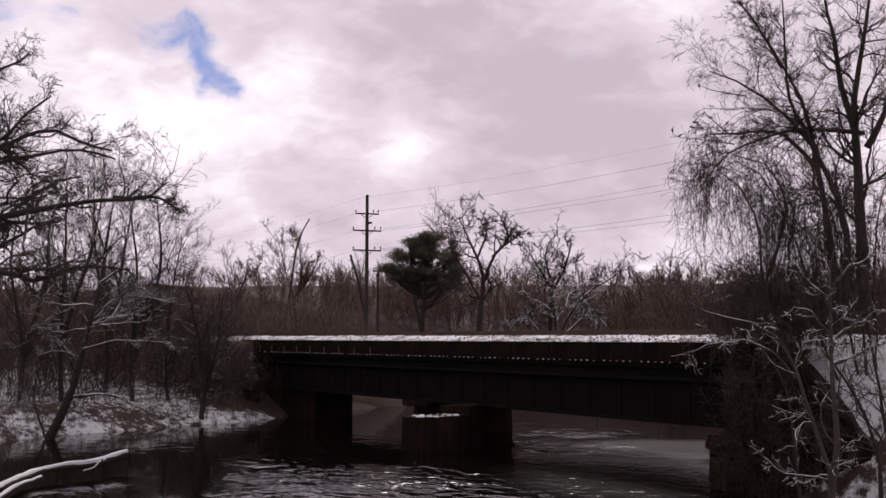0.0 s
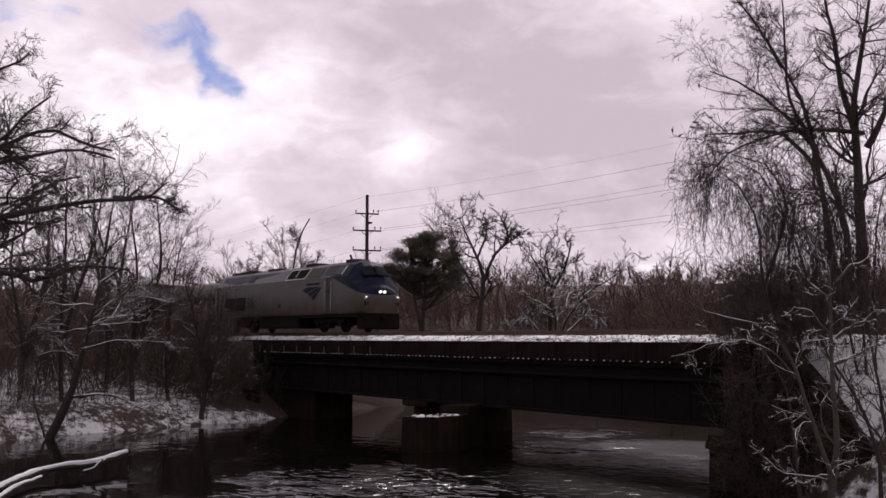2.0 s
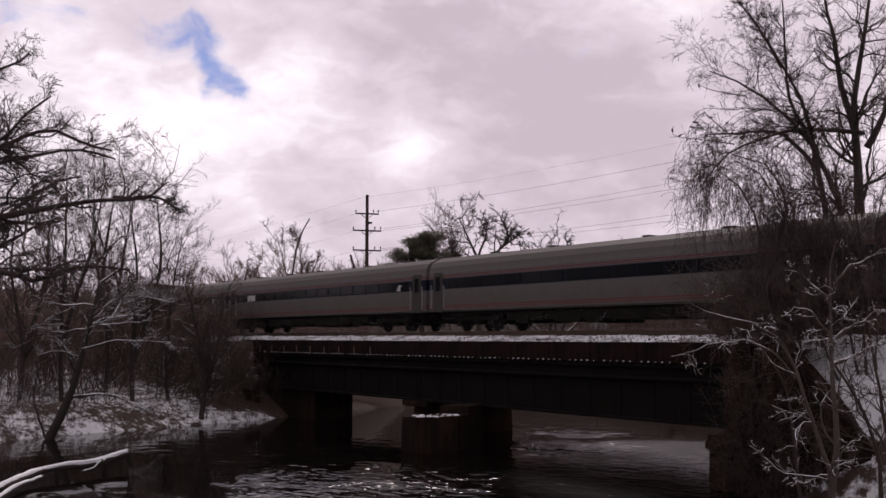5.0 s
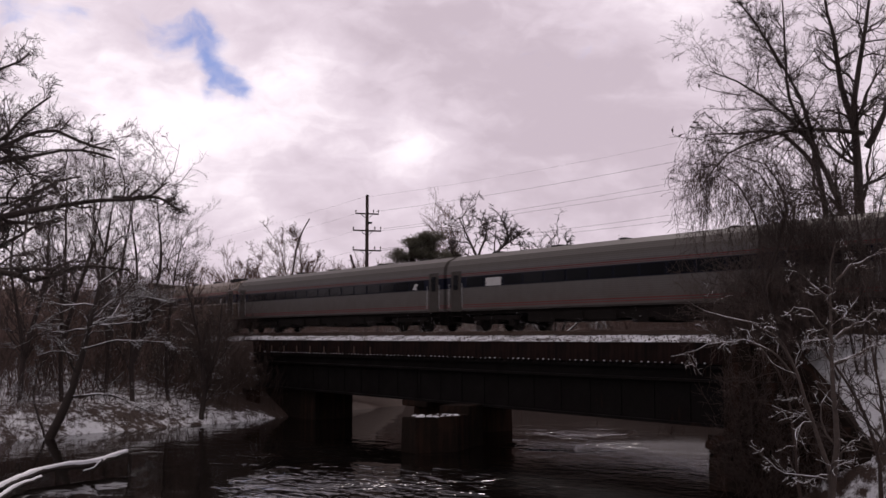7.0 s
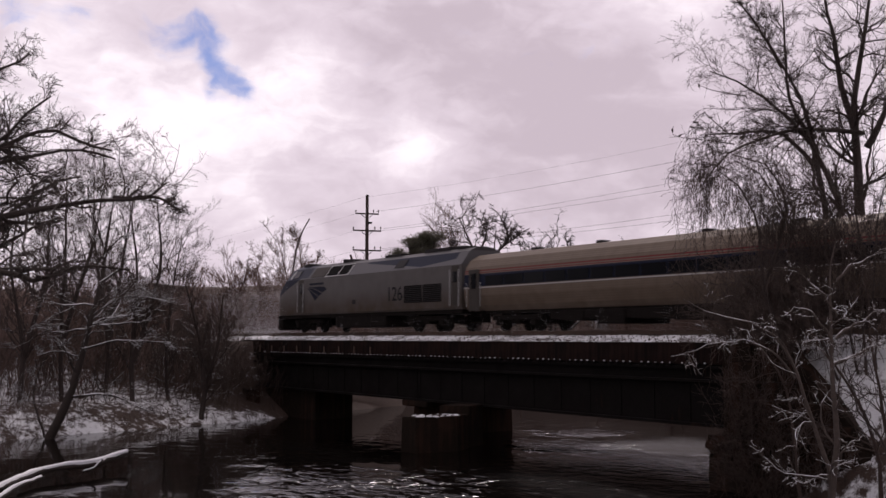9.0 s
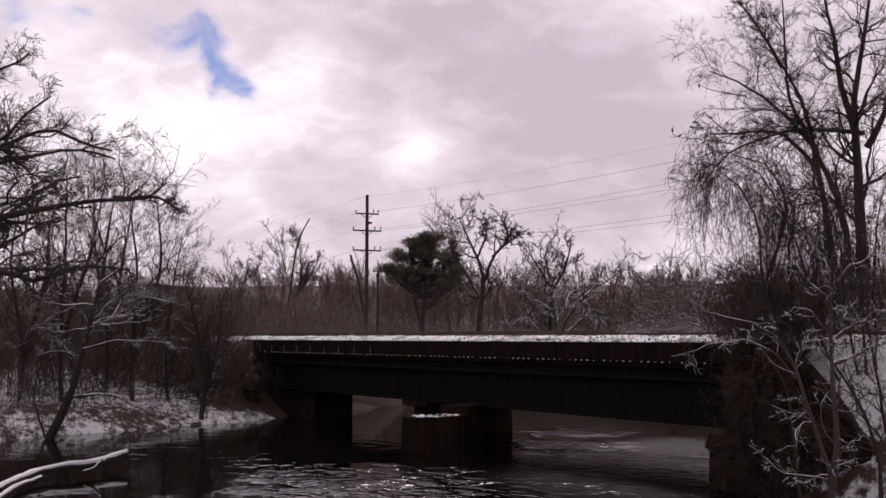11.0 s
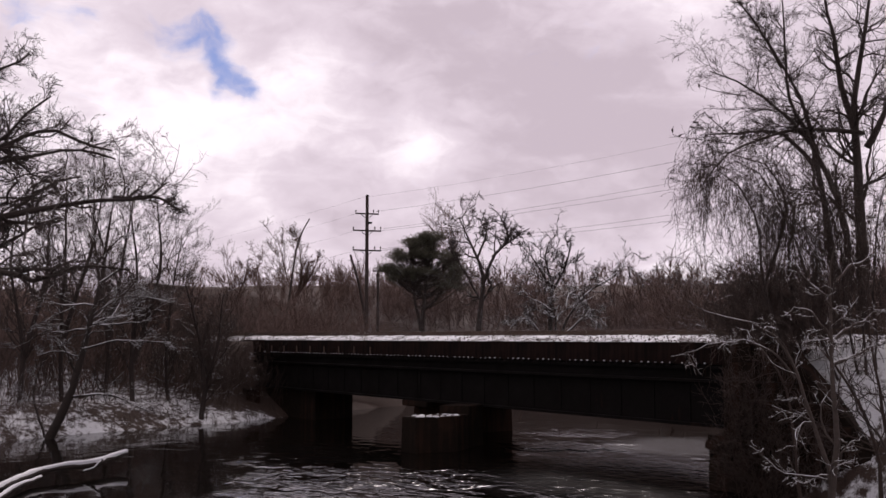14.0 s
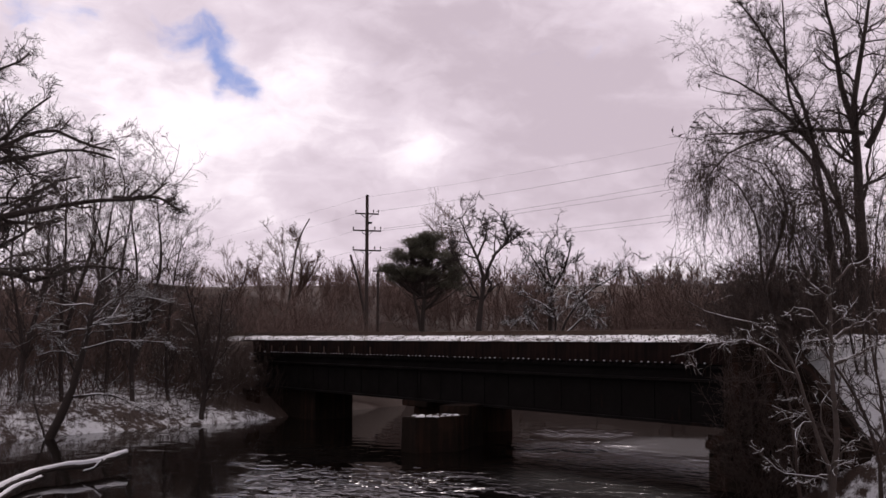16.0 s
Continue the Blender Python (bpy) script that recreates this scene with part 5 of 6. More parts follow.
brush("wall_vines", "tangled bare vines and brush over the abutment wing wall", 56,
      [(x, 26.6 + dy, z) for x, dy, z in [(random.uniform(-21.8, -18.2), random.uniform(-0.4, 0.3), random.uniform(-0.4, 3.0)) for _ in range(150)] if z < 3.6 - (x + 22.5) * 0.5],
      3, 1.6, TWIG_BROWN, 0.008, 0.6, 5, 3, 0.08)
brush("bank_thicket", "dense bare dark thicket beside the bridge end", 57,
      scatter(57, 95, -18, -8.5, 14, 24.5, lambda x, y: x > -11.5 - (y - 14) * 0.62), 4, 1.5, TWIG_RED, 0.006, 0.5)
brush("hanging_vines", "dense hanging vines over the bridge end", 58,
      [(x, y, 4.3) for x, y in [(-22.6 + 2.9 * random.random() ** 1.2, random.uniform(27.6, 28.9)) for _ in range(70)]], 4, 3.0, TWIG_BROWN, 0.010, 0.4, 8, 4, 0.14)




# ---- the train ----
def band(g, z, a, b, soft=0.012):
    return g.math("MULTIPLY", g.step(z, a - soft, a + soft, smooth=False), g.step(z, b - soft, b + soft, 1.0, 0.0, smooth=False))


def grimed(g, k, z, strength=0.6):
    """Road dirt: streaks down the side and a brown film from the wheels."""
    c = g.coords()
    n = g.noise(c, 0.9, 4.0, 0.6)
    streak = g.noise(g.vec("MULTIPLY", c, (5.0, 1.0, 0.3)), 1.3, 3.0)
    low = g.math("MULTIPLY", g.step(z, 2.7, 1.15), g.step(n, 0.3, 0.7, 0.55, 1.0))
    k = g.mix(g.math("MULTIPLY", low, strength), k, col(0.06, 0.038, 0.021))
    return g.mix(g.step(streak, 0.5, 0.8, 0.0, 0.35), k, col(0.09, 0.075, 0.06))


NAVY = (0.006, 0.008, 0.020)
BLUE = (0.007, 0.0115, 0.030)
RED = (0.17, 0.025, 0.028)


def coach_colour(g):
    z = g.split(g.coords())[2]
    k = g.mix(g.noise(g.coords(), 2.0), col(0.115, 0.107, 0.103), col(0.165, 0.155, 0.149))
    k = g.mix(g.step(z, 2.95, 3.3), k, col(0.125, 0.113, 0.102))
    k = grimed(g, k, z, 0.45)
    for a, b, c in ((2.86, 2.90, RED), (2.79, 2.815, RED), (2.18, 2.74, NAVY), (1.30, 1.34, RED), (1.20, 1.235, RED)):
        k = g.mix(band(g, z, a, b), k, col(*c))
    ribs = g.math("SINE", g.math("MULTIPLY", z, 70.0))
    return k, 0.5, ribs


def old_coach_colour(g):
    z = g.split(g.coords())[2]
    k = g.mix(g.noise(g.coords(), 2.0), col(0.15, 0.115, 0.088), col(0.235, 0.185, 0.145))
    k = grimed(g, k, z, 0.55)
    for a, b, c in ((2.96, 3.02, RED), (2.86, 2.90, RED), (2.2, 2.82, BLUE), (2.12, 2.17, (0.55, 0.53, 0.52))):
        k = g.mix(band(g, z, a, b), k, col(*c))
    ribs = g.math("SINE", g.math("MULTIPLY", z, 60.0))
    return k, 0.42, ribs


def loco_colour(g):
    x, y, z = g.split(g.coords())
    k = g.mix(g.noise(g.coords(), 1.6), col(0.105, 0.097, 0.094), col(0.15, 0.139, 0.134))
    k = grimed(g, k, z, 0.95)
    k = g.mix(g.step(z, 3.38, 3.42), k, col(0.13, 0.125, 0.13))
    k = g.mix(g.step(z, 4.12, 4.2), k, col(0.075, 0.07, 0.07))
    # the blue over the cab sweeps down towards the nose
    line = g.math("SUBTRACT", 3.46, g.math("MULTIPLY", g.math("MAXIMUM", g.math("SUBTRACT", x, 7.2), 0.0), 0.33))
    cab = g.math("MULTIPLY", g.step(g.math("SUBTRACT", z, line), -0.015, 0.015, smooth=False), g.step(x, 6.0, 6.5, smooth=False))
    # the long blue wedge towards the rear
    low = g.math("ADD", 3.46, g.math("MULTIPLY", g.math("ABSOLUTE", g.math("ADD", x, 6.5)), 0.09))
    wedge = g.math("MULTIPLY", band(g, z, 3.42, 4.08), g.step(g.math("SUBTRACT", z, low), -0.02, 0.02, smooth=False))
    wedge = g.math("MULTIPLY", wedge, band(g, x, -9.5, -0.4, 0.05))
    k = g.mix(g.math("MAXIMUM", cab, wedge), k, col(*BLUE))
    return k, 0.4


COACH_SKIN = surface("silver_coach_skin", coach_colour, bump=0.002, spec=0.08)
OLD_SKIN = surface("beige_grimed_coach_skin", old_coach_colour, bump=0.002, spec=0.08)
LOCO_SKIN = surface("grey_blue_locomotive_paint", loco_colour, spec=0.10)
GLASS = surface("dark_window_glass", lambda g: (g.mix(g.noise(g.coords(), 0.7), col(0.004, 0.0045, 0.006), col(0.009, 0.0095, 0.012)), 0.12), spec=0.10)
RUBBER = surface("black_rubber", lambda g: (g.mix(g.noise(g.coords(), 5.0), col(0.004, 0.0035, 0.0035), col(0.014, 0.012, 0.011)), 0.85), spec=0.08)
UNDER = surface("grimy_underframe", lambda g: (g.mix(g.noise(g.coords(), 3.0, 5.0), col(0.005, 0.004, 0.0035), col(0.018, 0.014, 0.012)), 0.85, g.noise(g.coords(), 14.0)), bump=0.01, spec=0.1)
DOOR_GREY = surface("worn_door_paint", lambda g: (g.mix(g.noise(g.coords(), 2.5, 5.0), col(0.04, 0.034, 0.029), col(0.09, 0.079, 0.07)), 0.6), spec=0.12)
MARK_BLUE = surface("navy_marking", lambda g: (g.mix(g.noise(g.coords(), 3.0), col(*NAVY), col(*BLUE)), 0.5), spec=0.1)
MARK_DARK = surface("dark_lettering", lambda g: (g.mix(g.noise(g.coords(), 3.0), col(0.006, 0.006, 0.009), col(0.014, 0.014, 0.017)), 0.5), spec=0.1)
PAPER = surface("pale_poster", lambda g: (g.mix(g.noise(g.coords(), 3.0), col(0.5, 0.49, 0.48), col(0.65, 0.64, 0.63)), 0.6))
CHROME = surface("worn_bright_metal", lambda g: (g.mix(g.noise(g.coords(), 6.0), col(0.35, 0.35, 0.35), col(0.55, 0.55, 0.55)), 0.35), metal=0.8)


def lamp_glow():
    mat = bpy.data.materials.new("headlight_glow")
    g = Graph(nodes_of(mat))
    out, e = g.node("ShaderNodeOutputMaterial"), g.node("ShaderNodeEmission")
    e.inputs[0].default_value, e.inputs[1].default_value = col(1.0, 0.97, 0.9), 2.6
    g.put(out.inputs[0], e.outputs[0])
    return mat


GLOW = lamp_glow()


def loft(sections):
    """A closed skin through half outlines [(y, z), ...] given at several x, mirrored."""
    bm = bmesh.new()
    rings = []
    for x, half in sections:
        full = [(-y, z) for y, z in half] + [(y, z) for y, z in reversed(half) if y > 1e-6]
        rings.append([bm.verts.new((x, y, z)) for y, z in full])
    n = len(rings[0])
    for a, b in zip(rings, rings[1:]):
        for i in range(n):
            bm.faces.new((a[i], a[(i + 1) % n], b[(i + 1) % n], b[i]))
    bm.faces.new(rings[0])
    bm.faces.new(list(reversed(rings[-1])))
    bmesh.ops.recalc_face_normals(bm, faces=bm.faces)
    return bm


def share(name, me, parent, at, turn=0.0):
    ob = new(name, me)
    ob.parent, ob.location, ob.rotation_euler = parent, at, (0, 0, turn)
    return ob


def build_truck(parent, x, axles, wheel_r, base):
    """A bogie: side frames with axle boxes and springs, bolster, wheels."""
    truck = new("truck")
    truck.empty_display_size = 0.2
    truck.parent, truck.location = parent, (x, 0, 0)
    half = base / 2
    for s in (-1, 1):
        bm = bmesh.new()
        box(bm, -half - 0.5, half + 0.5, s * 1.13 - 0.09, s * 1.13 + 0.09, wheel_r + 0.08, wheel_r + 0.32, 0.04)
        for i in range(axles):
            ax = -half + base * i / (axles - 1)
            box(bm, ax - 0.17, ax + 0.17, s * 1.16 - 0.12, s * 1.16 + 0.12, wheel_r - 0.18, wheel_r + 0.16, 0.03)
            if i < axles - 1:
                m = ax + base / (axles - 1) / 2
                rod(bm, (m - 0.18, s * 1.2, wheel_r - 0.12), (m - 0.18, s * 1.2, wheel_r + 0.12), 0.11)
                rod(bm, (m + 0.18, s * 1.2, wheel_r - 0.12), (m + 0.18, s * 1.2, wheel_r + 0.12), 0.11)
        part("side_frame", bm, UNDER, truck)
    bm = bmesh.new()
    box(bm, -0.3, 0.3, -1.1, 1.1, wheel_r + 0.05, wheel_r + 0.4, 0.03)
    part("bolster", bm, UNDER, truck)
    for i in range(axles):
        bm = bmesh.new()
        ax = -half + base * i / (axles - 1)
        rod(bm, (ax, -0.8, wheel_r), (ax, 0.8, wheel_r), 0.09)
        for s in (-1, 1):
            rod(bm, (ax, s * 0.70, wheel_r), (ax, s * 0.83, wheel_r), wheel_r, n=24)
        part("wheelset", bm, UNDER, truck)


def build_coach(style):
    L = 25.7
    root = thing("coach", "", "railway car")
    if style == "old":
        half = [(1.28, 1.0), (1.45, 1.25), (1.575, 1.75), (1.60, 2.2), (1.565, 2.75), (1.45, 3.18), (1.18, 3.55), (0.68, 3.84), (0.0, 3.94)]
        skin = OLD_SKIN
        tagged(root, "grimy beige round-sided passenger coach with a blue window band")
    else:
        half = [(1.42, 1.02), (1.52, 1.1), (1.525, 2.2), (1.525, 3.0), (1.47, 3.34), (1.28, 3.62), (0.75, 3.88), (0.0, 3.97)]
        skin = COACH_SKIN
        tagged(root, "silver passenger coach with dark window band and thin red stripes", group="coaches of the train")
    bm = loft([(-L / 2, half), (-L / 4, half), (0, half), (L / 4, half), (L / 2, half)])
    part("body", bm, skin, root, smooth=False)
    # windows along the band, both sides
    bm = bmesh.new()
    wy = 1.535 if style != "old" else 1.60
    box(bm, -0.69, 0.69, -0.012, 0.012, 2.22, 2.70, 0.01)
    pane = part("window", bm, GLASS, root)
    pane.location = (-10.4, -wy, 0)
    for i in range(15):
        x = -10.4 + i * 20.8 / 14
        for s in (-1, 1):
            if i or s > 0:
                share("window", pane.data, root, (x, s * wy, 0))
    # end doors
    for sx in (-1, 1):
        for s in (-1, 1):
            bm = bmesh.new()
            box(bm, -0.42, 0.42, -0.02, 0.02, 1.0, 3.05, 0.015)
            door = part("door", bm, DOOR_GREY, root, "worn grey vestibule door")
            door.location = (sx * 12.0, s * (wy + 0.002), 0)
            bm = bmesh.new()
            box(bm, -0.2, 0.2, -0.012, 0.012, 2.1, 2.85, 0.03)
            glass = part("pane", bm, GLASS, door)
            glass.location = (0, s * 0.022, 0)
            bm = bmesh.new()
            box(bm, -0.45, 0.45, -0.3, 0.3, 0.42, 0.46)
            box(bm, -0.45, 0.45, -0.2, 0.3, 0.74, 0.78)
            box(bm, -0.46, -0.43, -0.3, 0.3, 0.42, 1.02)
            box(bm, 0.43, 0.46, -0.3, 0.3, 0.42, 1.02)
            st = part("steps", bm, UNDER, root)
            st.location = (sx * 12.0, s * 1.2, 0)
            for gx in (-0.56, 0.56):
                bm = bmesh.new()
                rod(bm, (sx * 12.0 + gx, s * (wy + 0.05), 1.2), (sx * 12.0 + gx, s * (wy + 0.05), 2.4), 0.018)
                part("grab_rail", bm, CHROME, root)
        bm = bmesh.new()
        for k in range(3):
            box(bm, sx * (L / 2 + 0.03 + 0.06 * k) - 0.02, sx * (L / 2 + 0.03 + 0.06 * k) + 0.02, -0.75 + 0.03 * k, 0.75 - 0.03 * k, 1.1, 3.45 - 0.03 * k, 0.01)
        part("diaphragm", bm, RUBBER, root)
        bm = bmesh.new()
        box(bm, sx * (L / 2) - 0.3, sx * (L / 2) + 0.3, -0.12, 0.12, 0.75, 1.0, 0.03)
        part("coupler", bm, UNDER, root)
    bm = bmesh.new()
    box(bm, -L / 2 + 0.1, L / 2 - 0.1, -1.25, 1.25, 0.85, 1.03, 0.02)
    part("underframe", bm, UNDER, root)
    bm = bmesh.new()
    box(bm, -6.6, 6.6, -1.32, 1.32, 0.52, 0.88, 0.04)
    part("side_skirt", bm, UNDER, root)
    rng = random.Random(5 if style == "old" else 4)
    x = -5.9
    while x < 5.6:
        w = rng.uniform(0.7, 2.0)
        bm = bmesh.new()
        d = rng.uniform(1.34, 1.4)
        box(bm, x, x + w, -d, d, rng.uniform(0.28, 0.5), 0.9, 0.04)
        part("equipment_box", bm, UNDER, root)
        x += w + rng.uniform(0.15, 0.9)
    for x in (-9.2, 9.2):
        build_truck(root, x, 2, 0.455, 2.6)
    for x, w in ((-9, 0.25), (-4.5, 0.2), (1.5, 0.2), (5.8, 0.3), (10.4, 0.25)):
        bm = bmesh.new()
        box(bm, x - w, x + w, -0.25, 0.25, 3.88, 4.03, 0.03)
        part("roof_vent", bm, DARK_METAL, root)
    if style == "old":
        for x in (10.6, 11.5):
            bm = bmesh.new()
            box(bm, x - 0.3, x + 0.3, -0.9, 0.2, 3.75, 4.0, 0.05)
            part("roof_hatch", bm, DARK_METAL, root)
    bm = bmesh.new()
    pts = [(-0.3, -0.14), (-0.05, 0.16), (0.28, 0.12), (0.05, -0.02), (0.1, -0.2)]
    vs = [bm.verts.new((a, 0, b)) for a, b in pts]
    bm.faces.new(vs)
    ret = bmesh.ops.extrude_face_region(bm, geom=bm.faces[:])
    for v in [e for e in ret["geom"] if isinstance(e, bmesh.types.BMVert)]:
        v.co.y -= 0.01
    mk = part("emblem", bm, PAPER, root, "pale plain emblem")
    mk.location = (10.3, -wy - 0.016, 2.40)
    share("emblem", mk.data, root, (-10.3, wy + 0.016, 2.40), math.pi)
    return root


def slope_panel(x0, x1, t0, t1, side, out=0.02):
    """A flat panel lying on the locomotive's slanted shoulder."""
    bm = bmesh.new()
    a, b = Vector((0, 1.53, 3.42)), Vector((0, 0.98, 4.12))
    n = Vector((0, 0.72, 0.55)).normalized()
    vs = []
    for o in (-0.01, out):
        for x, t in ((x0, t0), (x1, t0), (x1, t1), (x0, t1)):
            p = a.lerp(b, t) + n * o
            vs.append(bm.verts.new((x, p.y * side, p.z)))
    for q in ((0, 1, 2, 3), (4, 5, 6, 7), (0, 1, 5, 4), (1, 2, 6, 5), (2, 3, 7, 6), (3, 0, 4, 7)):
        bm.faces.new([vs[i] for i in q])
    bmesh.ops.recalc_face_normals(bm, faces=bm.faces)
    return bm


def build_locomotive(number, lit, label):
    root = thing("locomotive", label, "locomotive", group="locomotives of the train")

    def half(w, zs, wt, zt, z0=1.12):
        return [(w - 0.08, z0), (w, z0 + 0.1), (w + 0.01, (z0 + zs) / 2), (w, zs), (wt, zt - 0.26), (wt * 0.55, zt - 0.06), (0.0, zt)]

    full = half(1.52, 3.40, 0.98, 4.38)
    bm = loft([(-10.3, full), (-6, full), (0, full), (5, full), (8.95, full), (9.35, half(1.51, 3.34, 0.95, 4.33)), (9.8, half(1.48, 3.05, 0.92, 3.95)),
               (10.25, half(1.43, 2.78, 0.92, 3.35)), (10.57, half(1.36, 2.45, 0.95, 2.88)), (10.81, half(1.27, 2.2, 0.95, 2.66)), (10.97, half(1.12, 2.0, 0.8, 2.42))])
    part("body", bm, LOCO_SKIN, root)
    bm = bmesh.new()
    box(bm, -10.2, 10.65, -1.42, 1.42, 0.92, 1.125, 0.03)
    part("underframe", bm, UNDER, root)
    bm = bmesh.new()
    box(bm, -2.9, 2.9, -1.4, 1.4, 0.28, 0.95, 0.12)
    part("fuel_tank", bm, UNDER, root)
    for x in (-6.7, 6.7):
        build_truck(root, x, 2, 0.51, 2.8)
    # pilot below the nose
    bm = bmesh.new()
    box(bm, 10.2, 10.9, -1.3, 1.3, 0.16, 1.15, 0.1)
    part("pilot", bm, UNDER, root)
    bm = bmesh.new()
    box(bm, 10.85, 11.3, -0.14, 0.14, 0.72, 1.02, 0.04)
    part("coupler", bm, UNDER, root)
    # windshield, two panes divided by a post
    for s in (-1, 1):
        bm = bmesh.new()
        vs = [bm.verts.new(p) for p in ((9.82, s * 0.06, 4.0), (9.77, s * 0.84, 3.86), (10.25, s * 0.86, 3.34), (10.31, s * 0.06, 3.40))]
        bm.faces.new(vs)
        ret = bmesh.ops.extrude_face_region(bm, geom=bm.faces[:])
        for v in [e for e in ret["geom"] if isinstance(e, bmesh.types.BMVert)]:
            v.co += Vector((-0.06, 0, -0.06))
        bmesh.ops.translate(bm, verts=bm.verts[:], vec=(0.045, 0, 0.045))
        bmesh.ops.recalc_face_normals(bm, faces=bm.faces)
        part("windshield", bm, GLASS, root)
    for s in (-1, 1):
        part("cab_window", slope_panel(7.75, 8.5, 0.12, 0.8, s), GLASS, root)
        part("window_pillar", slope_panel(8.6, 8.74, 0.08, 0.85, s, 0.03), PAPER, root)
        part("vent_frame", slope_panel(1.2, 4.02, 0.0, 1.0, s, 0.01), PAPER, root, "pale frame round the vents")
        part("shoulder_vent", slope_panel(1.3, 2.42, 0.07, 0.94, s), RUBBER, root, "black vent opening")
        part("shoulder_vent", slope_panel(2.54, 3.92, 0.07, 0.94, s), RUBBER, root, "black vent opening")
        part("shoulder_panel", slope_panel(4.1, 6.0, 0.05, 0.92, s, 0.012), DOOR_GREY, root)
        part("shoulder_vent", slope_panel(-4.8, -3.85, 0.15, 0.8, s, 0.015), DARK_METAL, root)
        # rear grilles with their slats
        for x0, x1 in ((-8.5, -6.8), (-6.7, -4.98)):
            bm = bmesh.new()
            box(bm, x0, x1, s * 1.525 - 0.02, s * 1.525 + 0.02, 1.56, 2.5)
            grille = part("grille", bm, RUBBER, root)
            for k in range(9):
                bm = bmesh.new()
                box(bm, x0 + 0.03, x1 - 0.03, s * 1.55 - 0.012, s * 1.55 + 0.012, 1.6 + k * 0.1, 1.64 + k * 0.1)
                part("slat", bm, DARK_METAL, grille)
        # doors and rails
        for x in (7.17, -9.75):
            bm = bmesh.new()
            box(bm, x - 0.3, x + 0.3, s * 1.525 - 0.015, s * 1.525 + 0.015, 1.3, 3.36, 0.01)
            door = part("door", bm, DOOR_GREY, root, "grey side door")
            bm = bmesh.new()
            box(bm, x - 0.18, x + 0.18, s * 1.545 - 0.012, s * 1.545 + 0.012, 2.5, 3.05, 0.02)
            part("pane", bm, GLASS, door)
            for gx in (-0.38, 0.38):
                bm = bmesh.new()
                rod(bm, (x + gx, s * 1.6, 1.3), (x + gx, s * 1.6, 3.15), 0.025)
                part("grab_rail", bm, CHROME, root)
        for z in (0.4, 0.7, 1.0):
            bm = bmesh.new()
            box(bm, 6.75, 7.3, s * 1.4 - 0.12, s * 1.4 + 0.12, z, z + 0.03)
            part("step", bm, UNDER, root)
        # plain swept emblem of three blades fanning out from one corner
        for pts in ([(3.76, 2.66), (4.05, 2.80), (4.6, 2.86), (6.3, 2.84), (5.3, 2.73), (4.35, 2.48)], [(4.42, 2.44), (5.35, 2.70), (6.2, 2.81), (5.4, 2.50), (4.78, 2.24)], [(4.86, 2.20), (5.46, 2.48), (6.25, 2.79), (5.75, 2.4), (5.28, 2.0)]):
            bm = bmesh.new()
            vs = [bm.verts.new((a, s * 1.535, b)) for a, b in pts]
            bm.faces.new(vs)
            ret = bmesh.ops.extrude_face_region(bm, geom=bm.faces[:])
            for v in [e for e in ret["geom"] if isinstance(e, bmesh.types.BMVert)]:
                v.co.y += s * 0.012
            bmesh.ops.recalc_face_normals(bm, faces=bm.faces)
            part("emblem", bm, MARK_BLUE, root, "navy swept emblem blade")
        bm = bmesh.new()
        box(bm, 4.2, 6.0, s * 1.537 - 0.006, s * 1.537 + 0.006, 2.97, 3.1)
        part("name_bar", bm, MARK_BLUE, root, "plain navy bar")
        cu = bpy.data.curves.new("number", "FONT")
        cu.body, cu.size, cu.extrude, cu.align_x = number, 1.12, 0.004, "CENTER"
        txt = new("number", cu)
        txt.data.materials.append(MARK_DARK)
        txt.parent, txt.location = root, (-4.15 if len(number) < 3 else -4.0, s * 1.54, 1.72)
        txt.rotation_euler = (radians(90), 0, 0 if s < 0 else radians(180))
        bm = bmesh.new()
        box(bm, 0.25, 0.65, s * 1.53 - 0.01, s * 1.53 + 0.01, 1.65, 1.9)
        part("hatch", bm, DARK_METAL, root)
        # low lamps at the corners of the nose
        bm = bmesh.new()
        rod(bm, (10.86, s * 1.06, 2.02), (10.95, s * 1.06, 2.02), 0.09, n=16)
        lamp = part("ditch_light", bm, GLOW if lit else PAPER, root, "lit round headlight" if lit else "unlit round lamp")
        bm = bmesh.new()
        box(bm, 10.6, 10.97, s * 1.02 - 0.17, s * 1.02 + 0.17, 1.55, 1.83, 0.03)
        part("nose_box", bm, RUBBER, root)
        bm = bmesh.new()
        rod(bm, (10.93, s * 0.15, 2.38), (11.02, s * 0.15, 2.38), 0.07, n=16)
        part("headlight", bm, GLOW if lit else PAPER, root, "lit round headlight" if lit else "unlit round lamp")
    for x, w, h in ((-9.0, 0.4, 0.08), (-6.8, 1.2, 0.1), (-2.4, 0.9, 0.06), (2.6, 0.3, 0.10), (3.2, 0.2, 0.14), (8.1, 0.45, 0.10)):
        bm = bmesh.new()
        box(bm, x - w, x + w, -0.6, 0.6, 4.3, 4.38 + h, 0.03)
        part("roof_unit", bm, DARK_METAL, root)
    bm = bmesh.new()
    for k in range(3):
        box(bm, -10.36 - 0.06 * k, -10.32 - 0.06 * k, -0.75 + 0.03 * k, 0.75 - 0.03 * k, 1.1, 3.4, 0.01)
    part("diaphragm", bm, RUBBER, root)
    return root


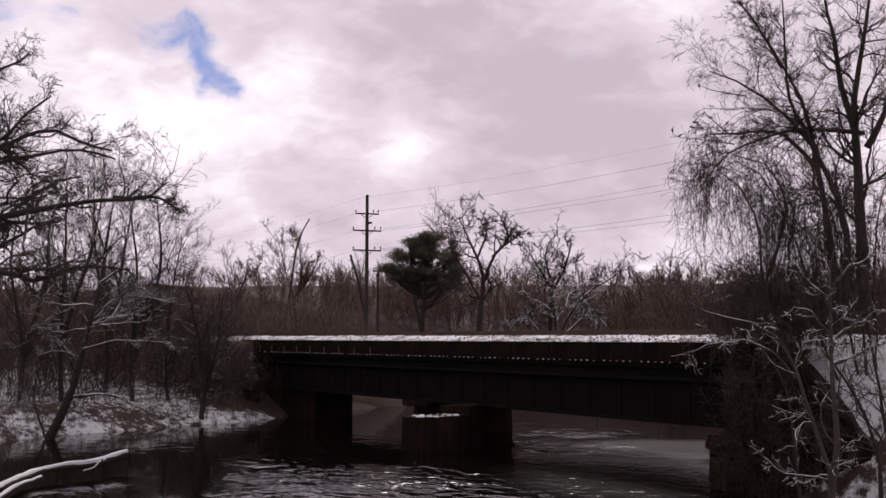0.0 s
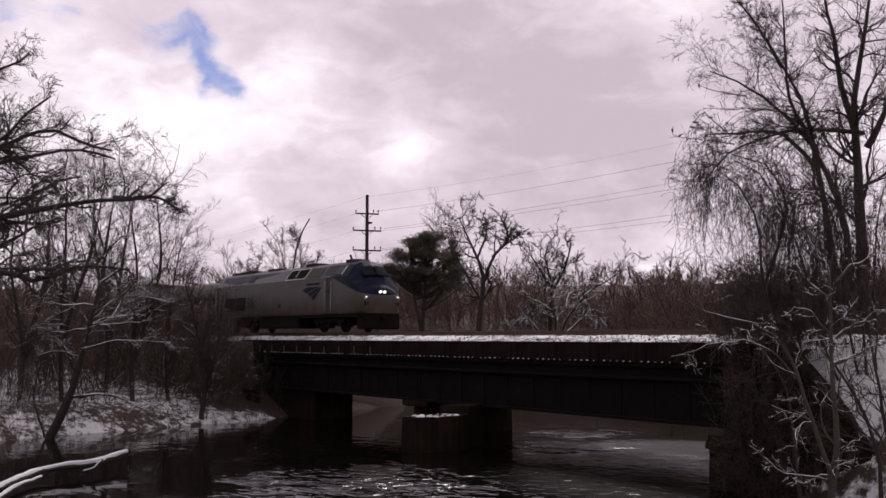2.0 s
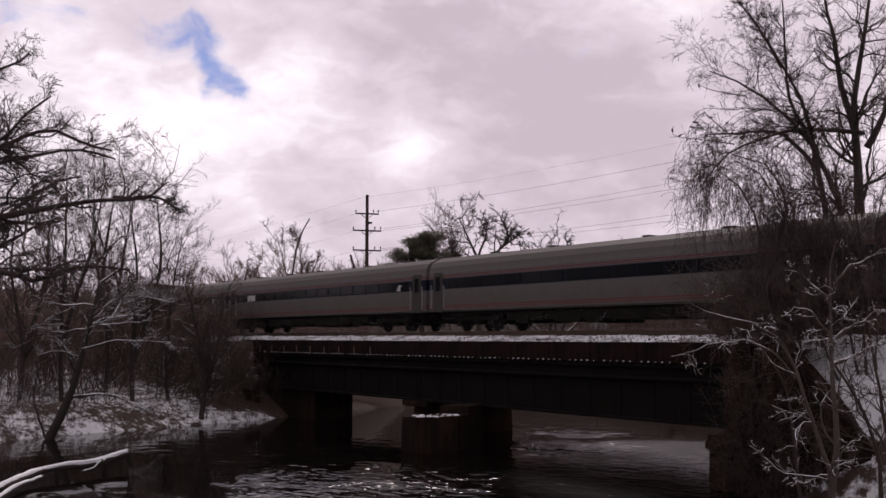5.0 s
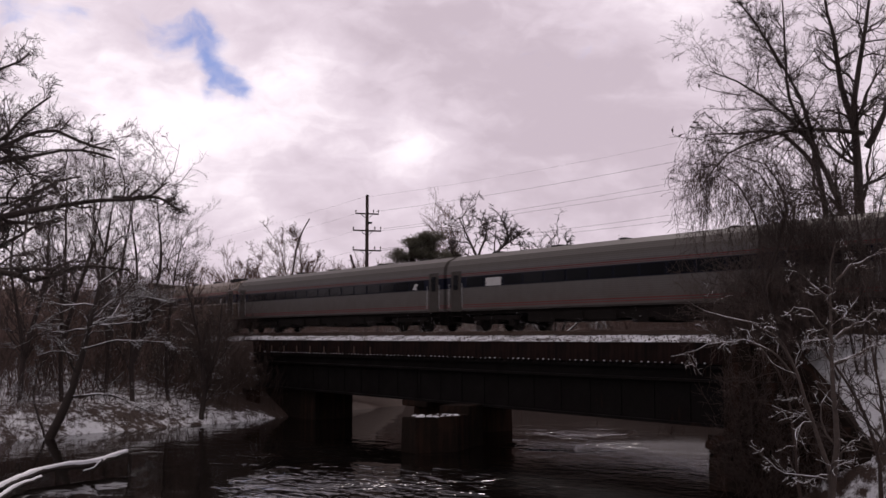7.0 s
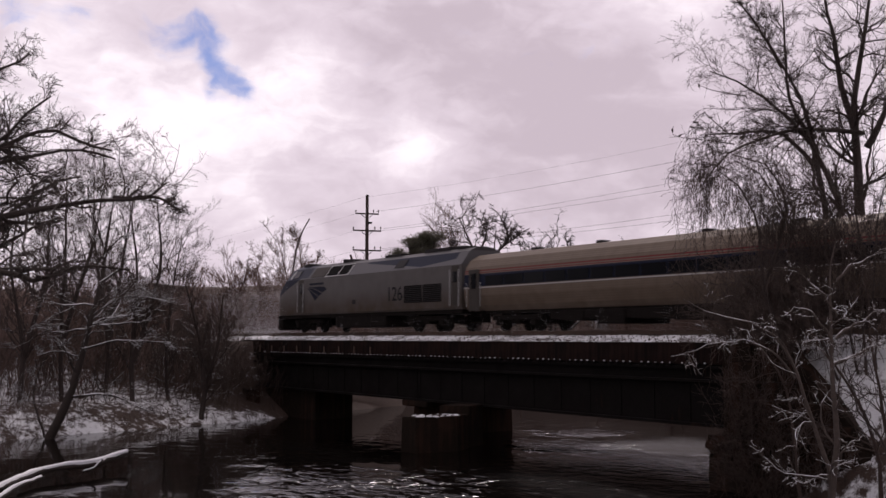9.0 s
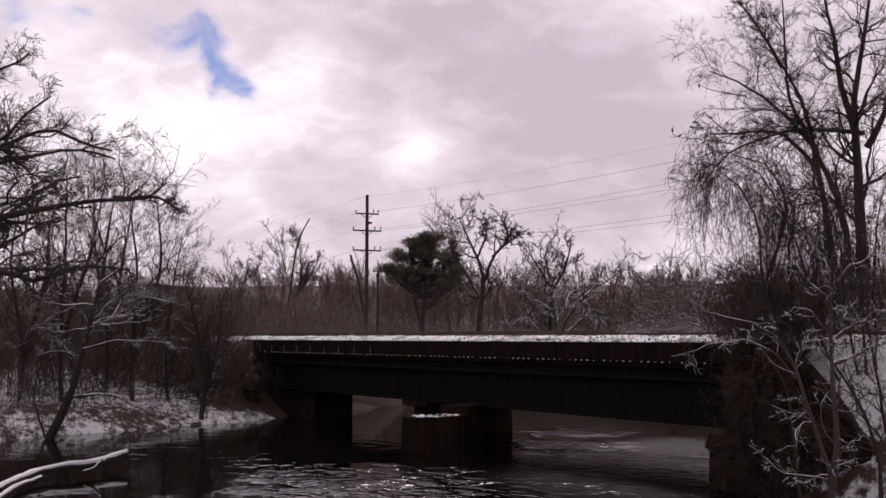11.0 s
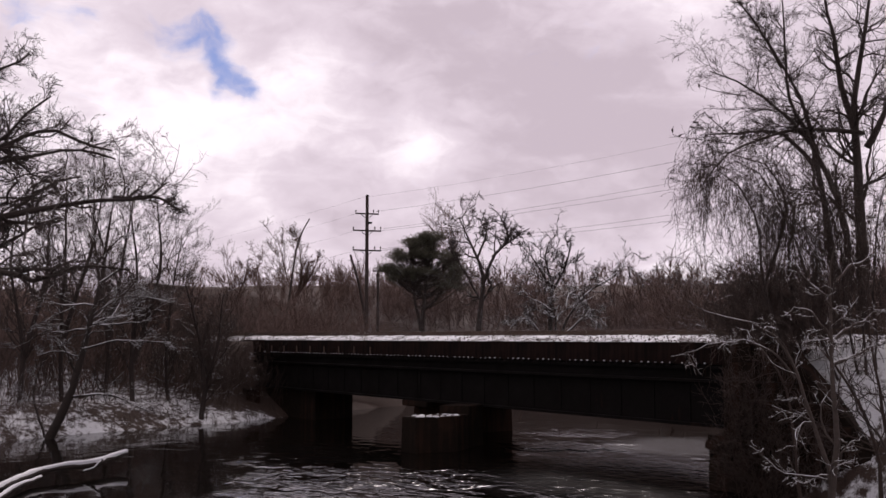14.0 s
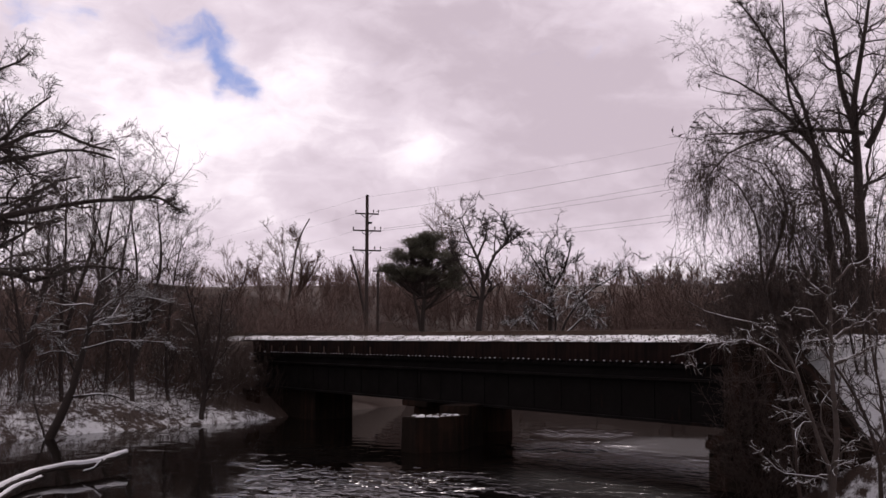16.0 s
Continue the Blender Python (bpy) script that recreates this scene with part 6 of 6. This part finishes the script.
TRAIN = [(build_locomotive("36", True, "grey and blue diesel locomotive with lit headlights leading the train"), 10.45, 0)]
first = build_coach("new")
TRAIN.append((first, -13.0, 0))
for k in range(1, 5):
    TRAIN.append((copy_thing(first, Matrix()), -13.0 - 26.0 * k, 180 if k > 1 else 0))
    if k in (2, 3):
        bm = bmesh.new()
        box(bm, -0.6, 0.6, -0.01, 0.01, 2.2, 2.6, 0.01)
        blind = part("window_blind", bm, PAPER, TRAIN[-1][0], "pale drawn window blind")
        blind.location = (8.9, 1.556, 0)
TRAIN.append((build_coach("old"), -13.0 - 26.0 * 5, 0))
TRAIN.append((build_locomotive("126", False, "grimy grey and blue diesel locomotive trailing the train backwards"), -156.0 - 10.45, 180))


# ---- snow whirled up by the train ----
def snow_dust(label, seed, count, x0, x1, y0, y1, z0, z1, thin_up=1.0, size=0.02):
    """A loose cloud of small snow grains, thinner towards its top."""
    rng = np.random.default_rng(seed)
    p = np.stack([rng.uniform(x0, x1, count), rng.uniform(y0, y1, count), z0 + (z1 - z0) * rng.random(count) ** (1.0 + thin_up)], 1)
    # clumps and gaps along its length
    p[:, 0] += 0.8 * np.sin(p[:, 0] * 1.7) + rng.normal(size=count) * 0.2
    corner = np.array([(1, 1, 1), (1, -1, -1), (-1, 1, -1), (-1, -1, 1)], float)
    s = size * rng.uniform(0.4, 1.2, count)
    v = p[:, None] + corner[None] * s[:, None, None] * rng.uniform(0.6, 1.2, (count, 4, 1))
    k = np.arange(count)[:, None] * 4
    f = np.concatenate([k + np.array(t) for t in ((0, 1, 2), (0, 3, 1), (0, 2, 3), (1, 3, 2))])
    ob = raw("snow_dust", v.reshape(-1, 3).tolist(), f.tolist(), SNOW)
    return tagged(ob, label, "snow", kind="stuff")


DUST = [(snow_dust("fine snow whirled up under the passing coaches", 91, 26000, -172, 2, -1.9, 1.6, -0.05, 0.95, 0.6, 0.0085), 0.0),
        (snow_dust("plume of fine snow trailing behind the train", 92, 36000, -199, -176.6, -2.6, 3.2, -0.1, 3.0, 0.9, 0.0105), 0.0)]
HAZE = snow_dust("thin drifting veil of snow over the empty bridge", 93, 30000, -62, 0, -3.0, 8.0, -0.1, 4.0, 0.8, 0.0075)


def motions():
    walk(CLOUDS, [(0, pose(0, 0, 0, 0, 0, CLOUD_YAW)), (16, pose(0, 0, 0, 0, 0, CLOUD_YAW - 0.95))])
    walk(RIVER, [(0, pose(0, 0, 0)), (16, pose(2.4, -4.0, 0))])
    for car, off, turn in TRAIN:
        walk(car, [(i, pose(-46.67 + 26.8 * (i - 3) + off, TRACK_Y, RAIL, 0, 0, turn)) for i in range(17)])
    for dust, off in DUST:
        walk(dust, [(i, pose(-46.67 + 26.8 * (i - 3) + off, TRACK_Y, RAIL)) for i in range(17)])
    # the veil follows the train on to the bridge, lags, and drifts off
    veil = [(i, pose(-46.67 + 26.8 * (i - 3) - 180.0, TRACK_Y, RAIL)) for i in range(10)]
    last = -46.67 + 26.8 * 6 - 180.0
    for i, gone in ((10, 19.0), (11, 33.0), (12, 45.0), (13, 58.0), (14, 74.0), (15, 92.0), (16, 110.0)):
        veil.append((i, pose(last + gone, TRACK_Y, RAIL)))
    walk(HAZE, veil)


motions()
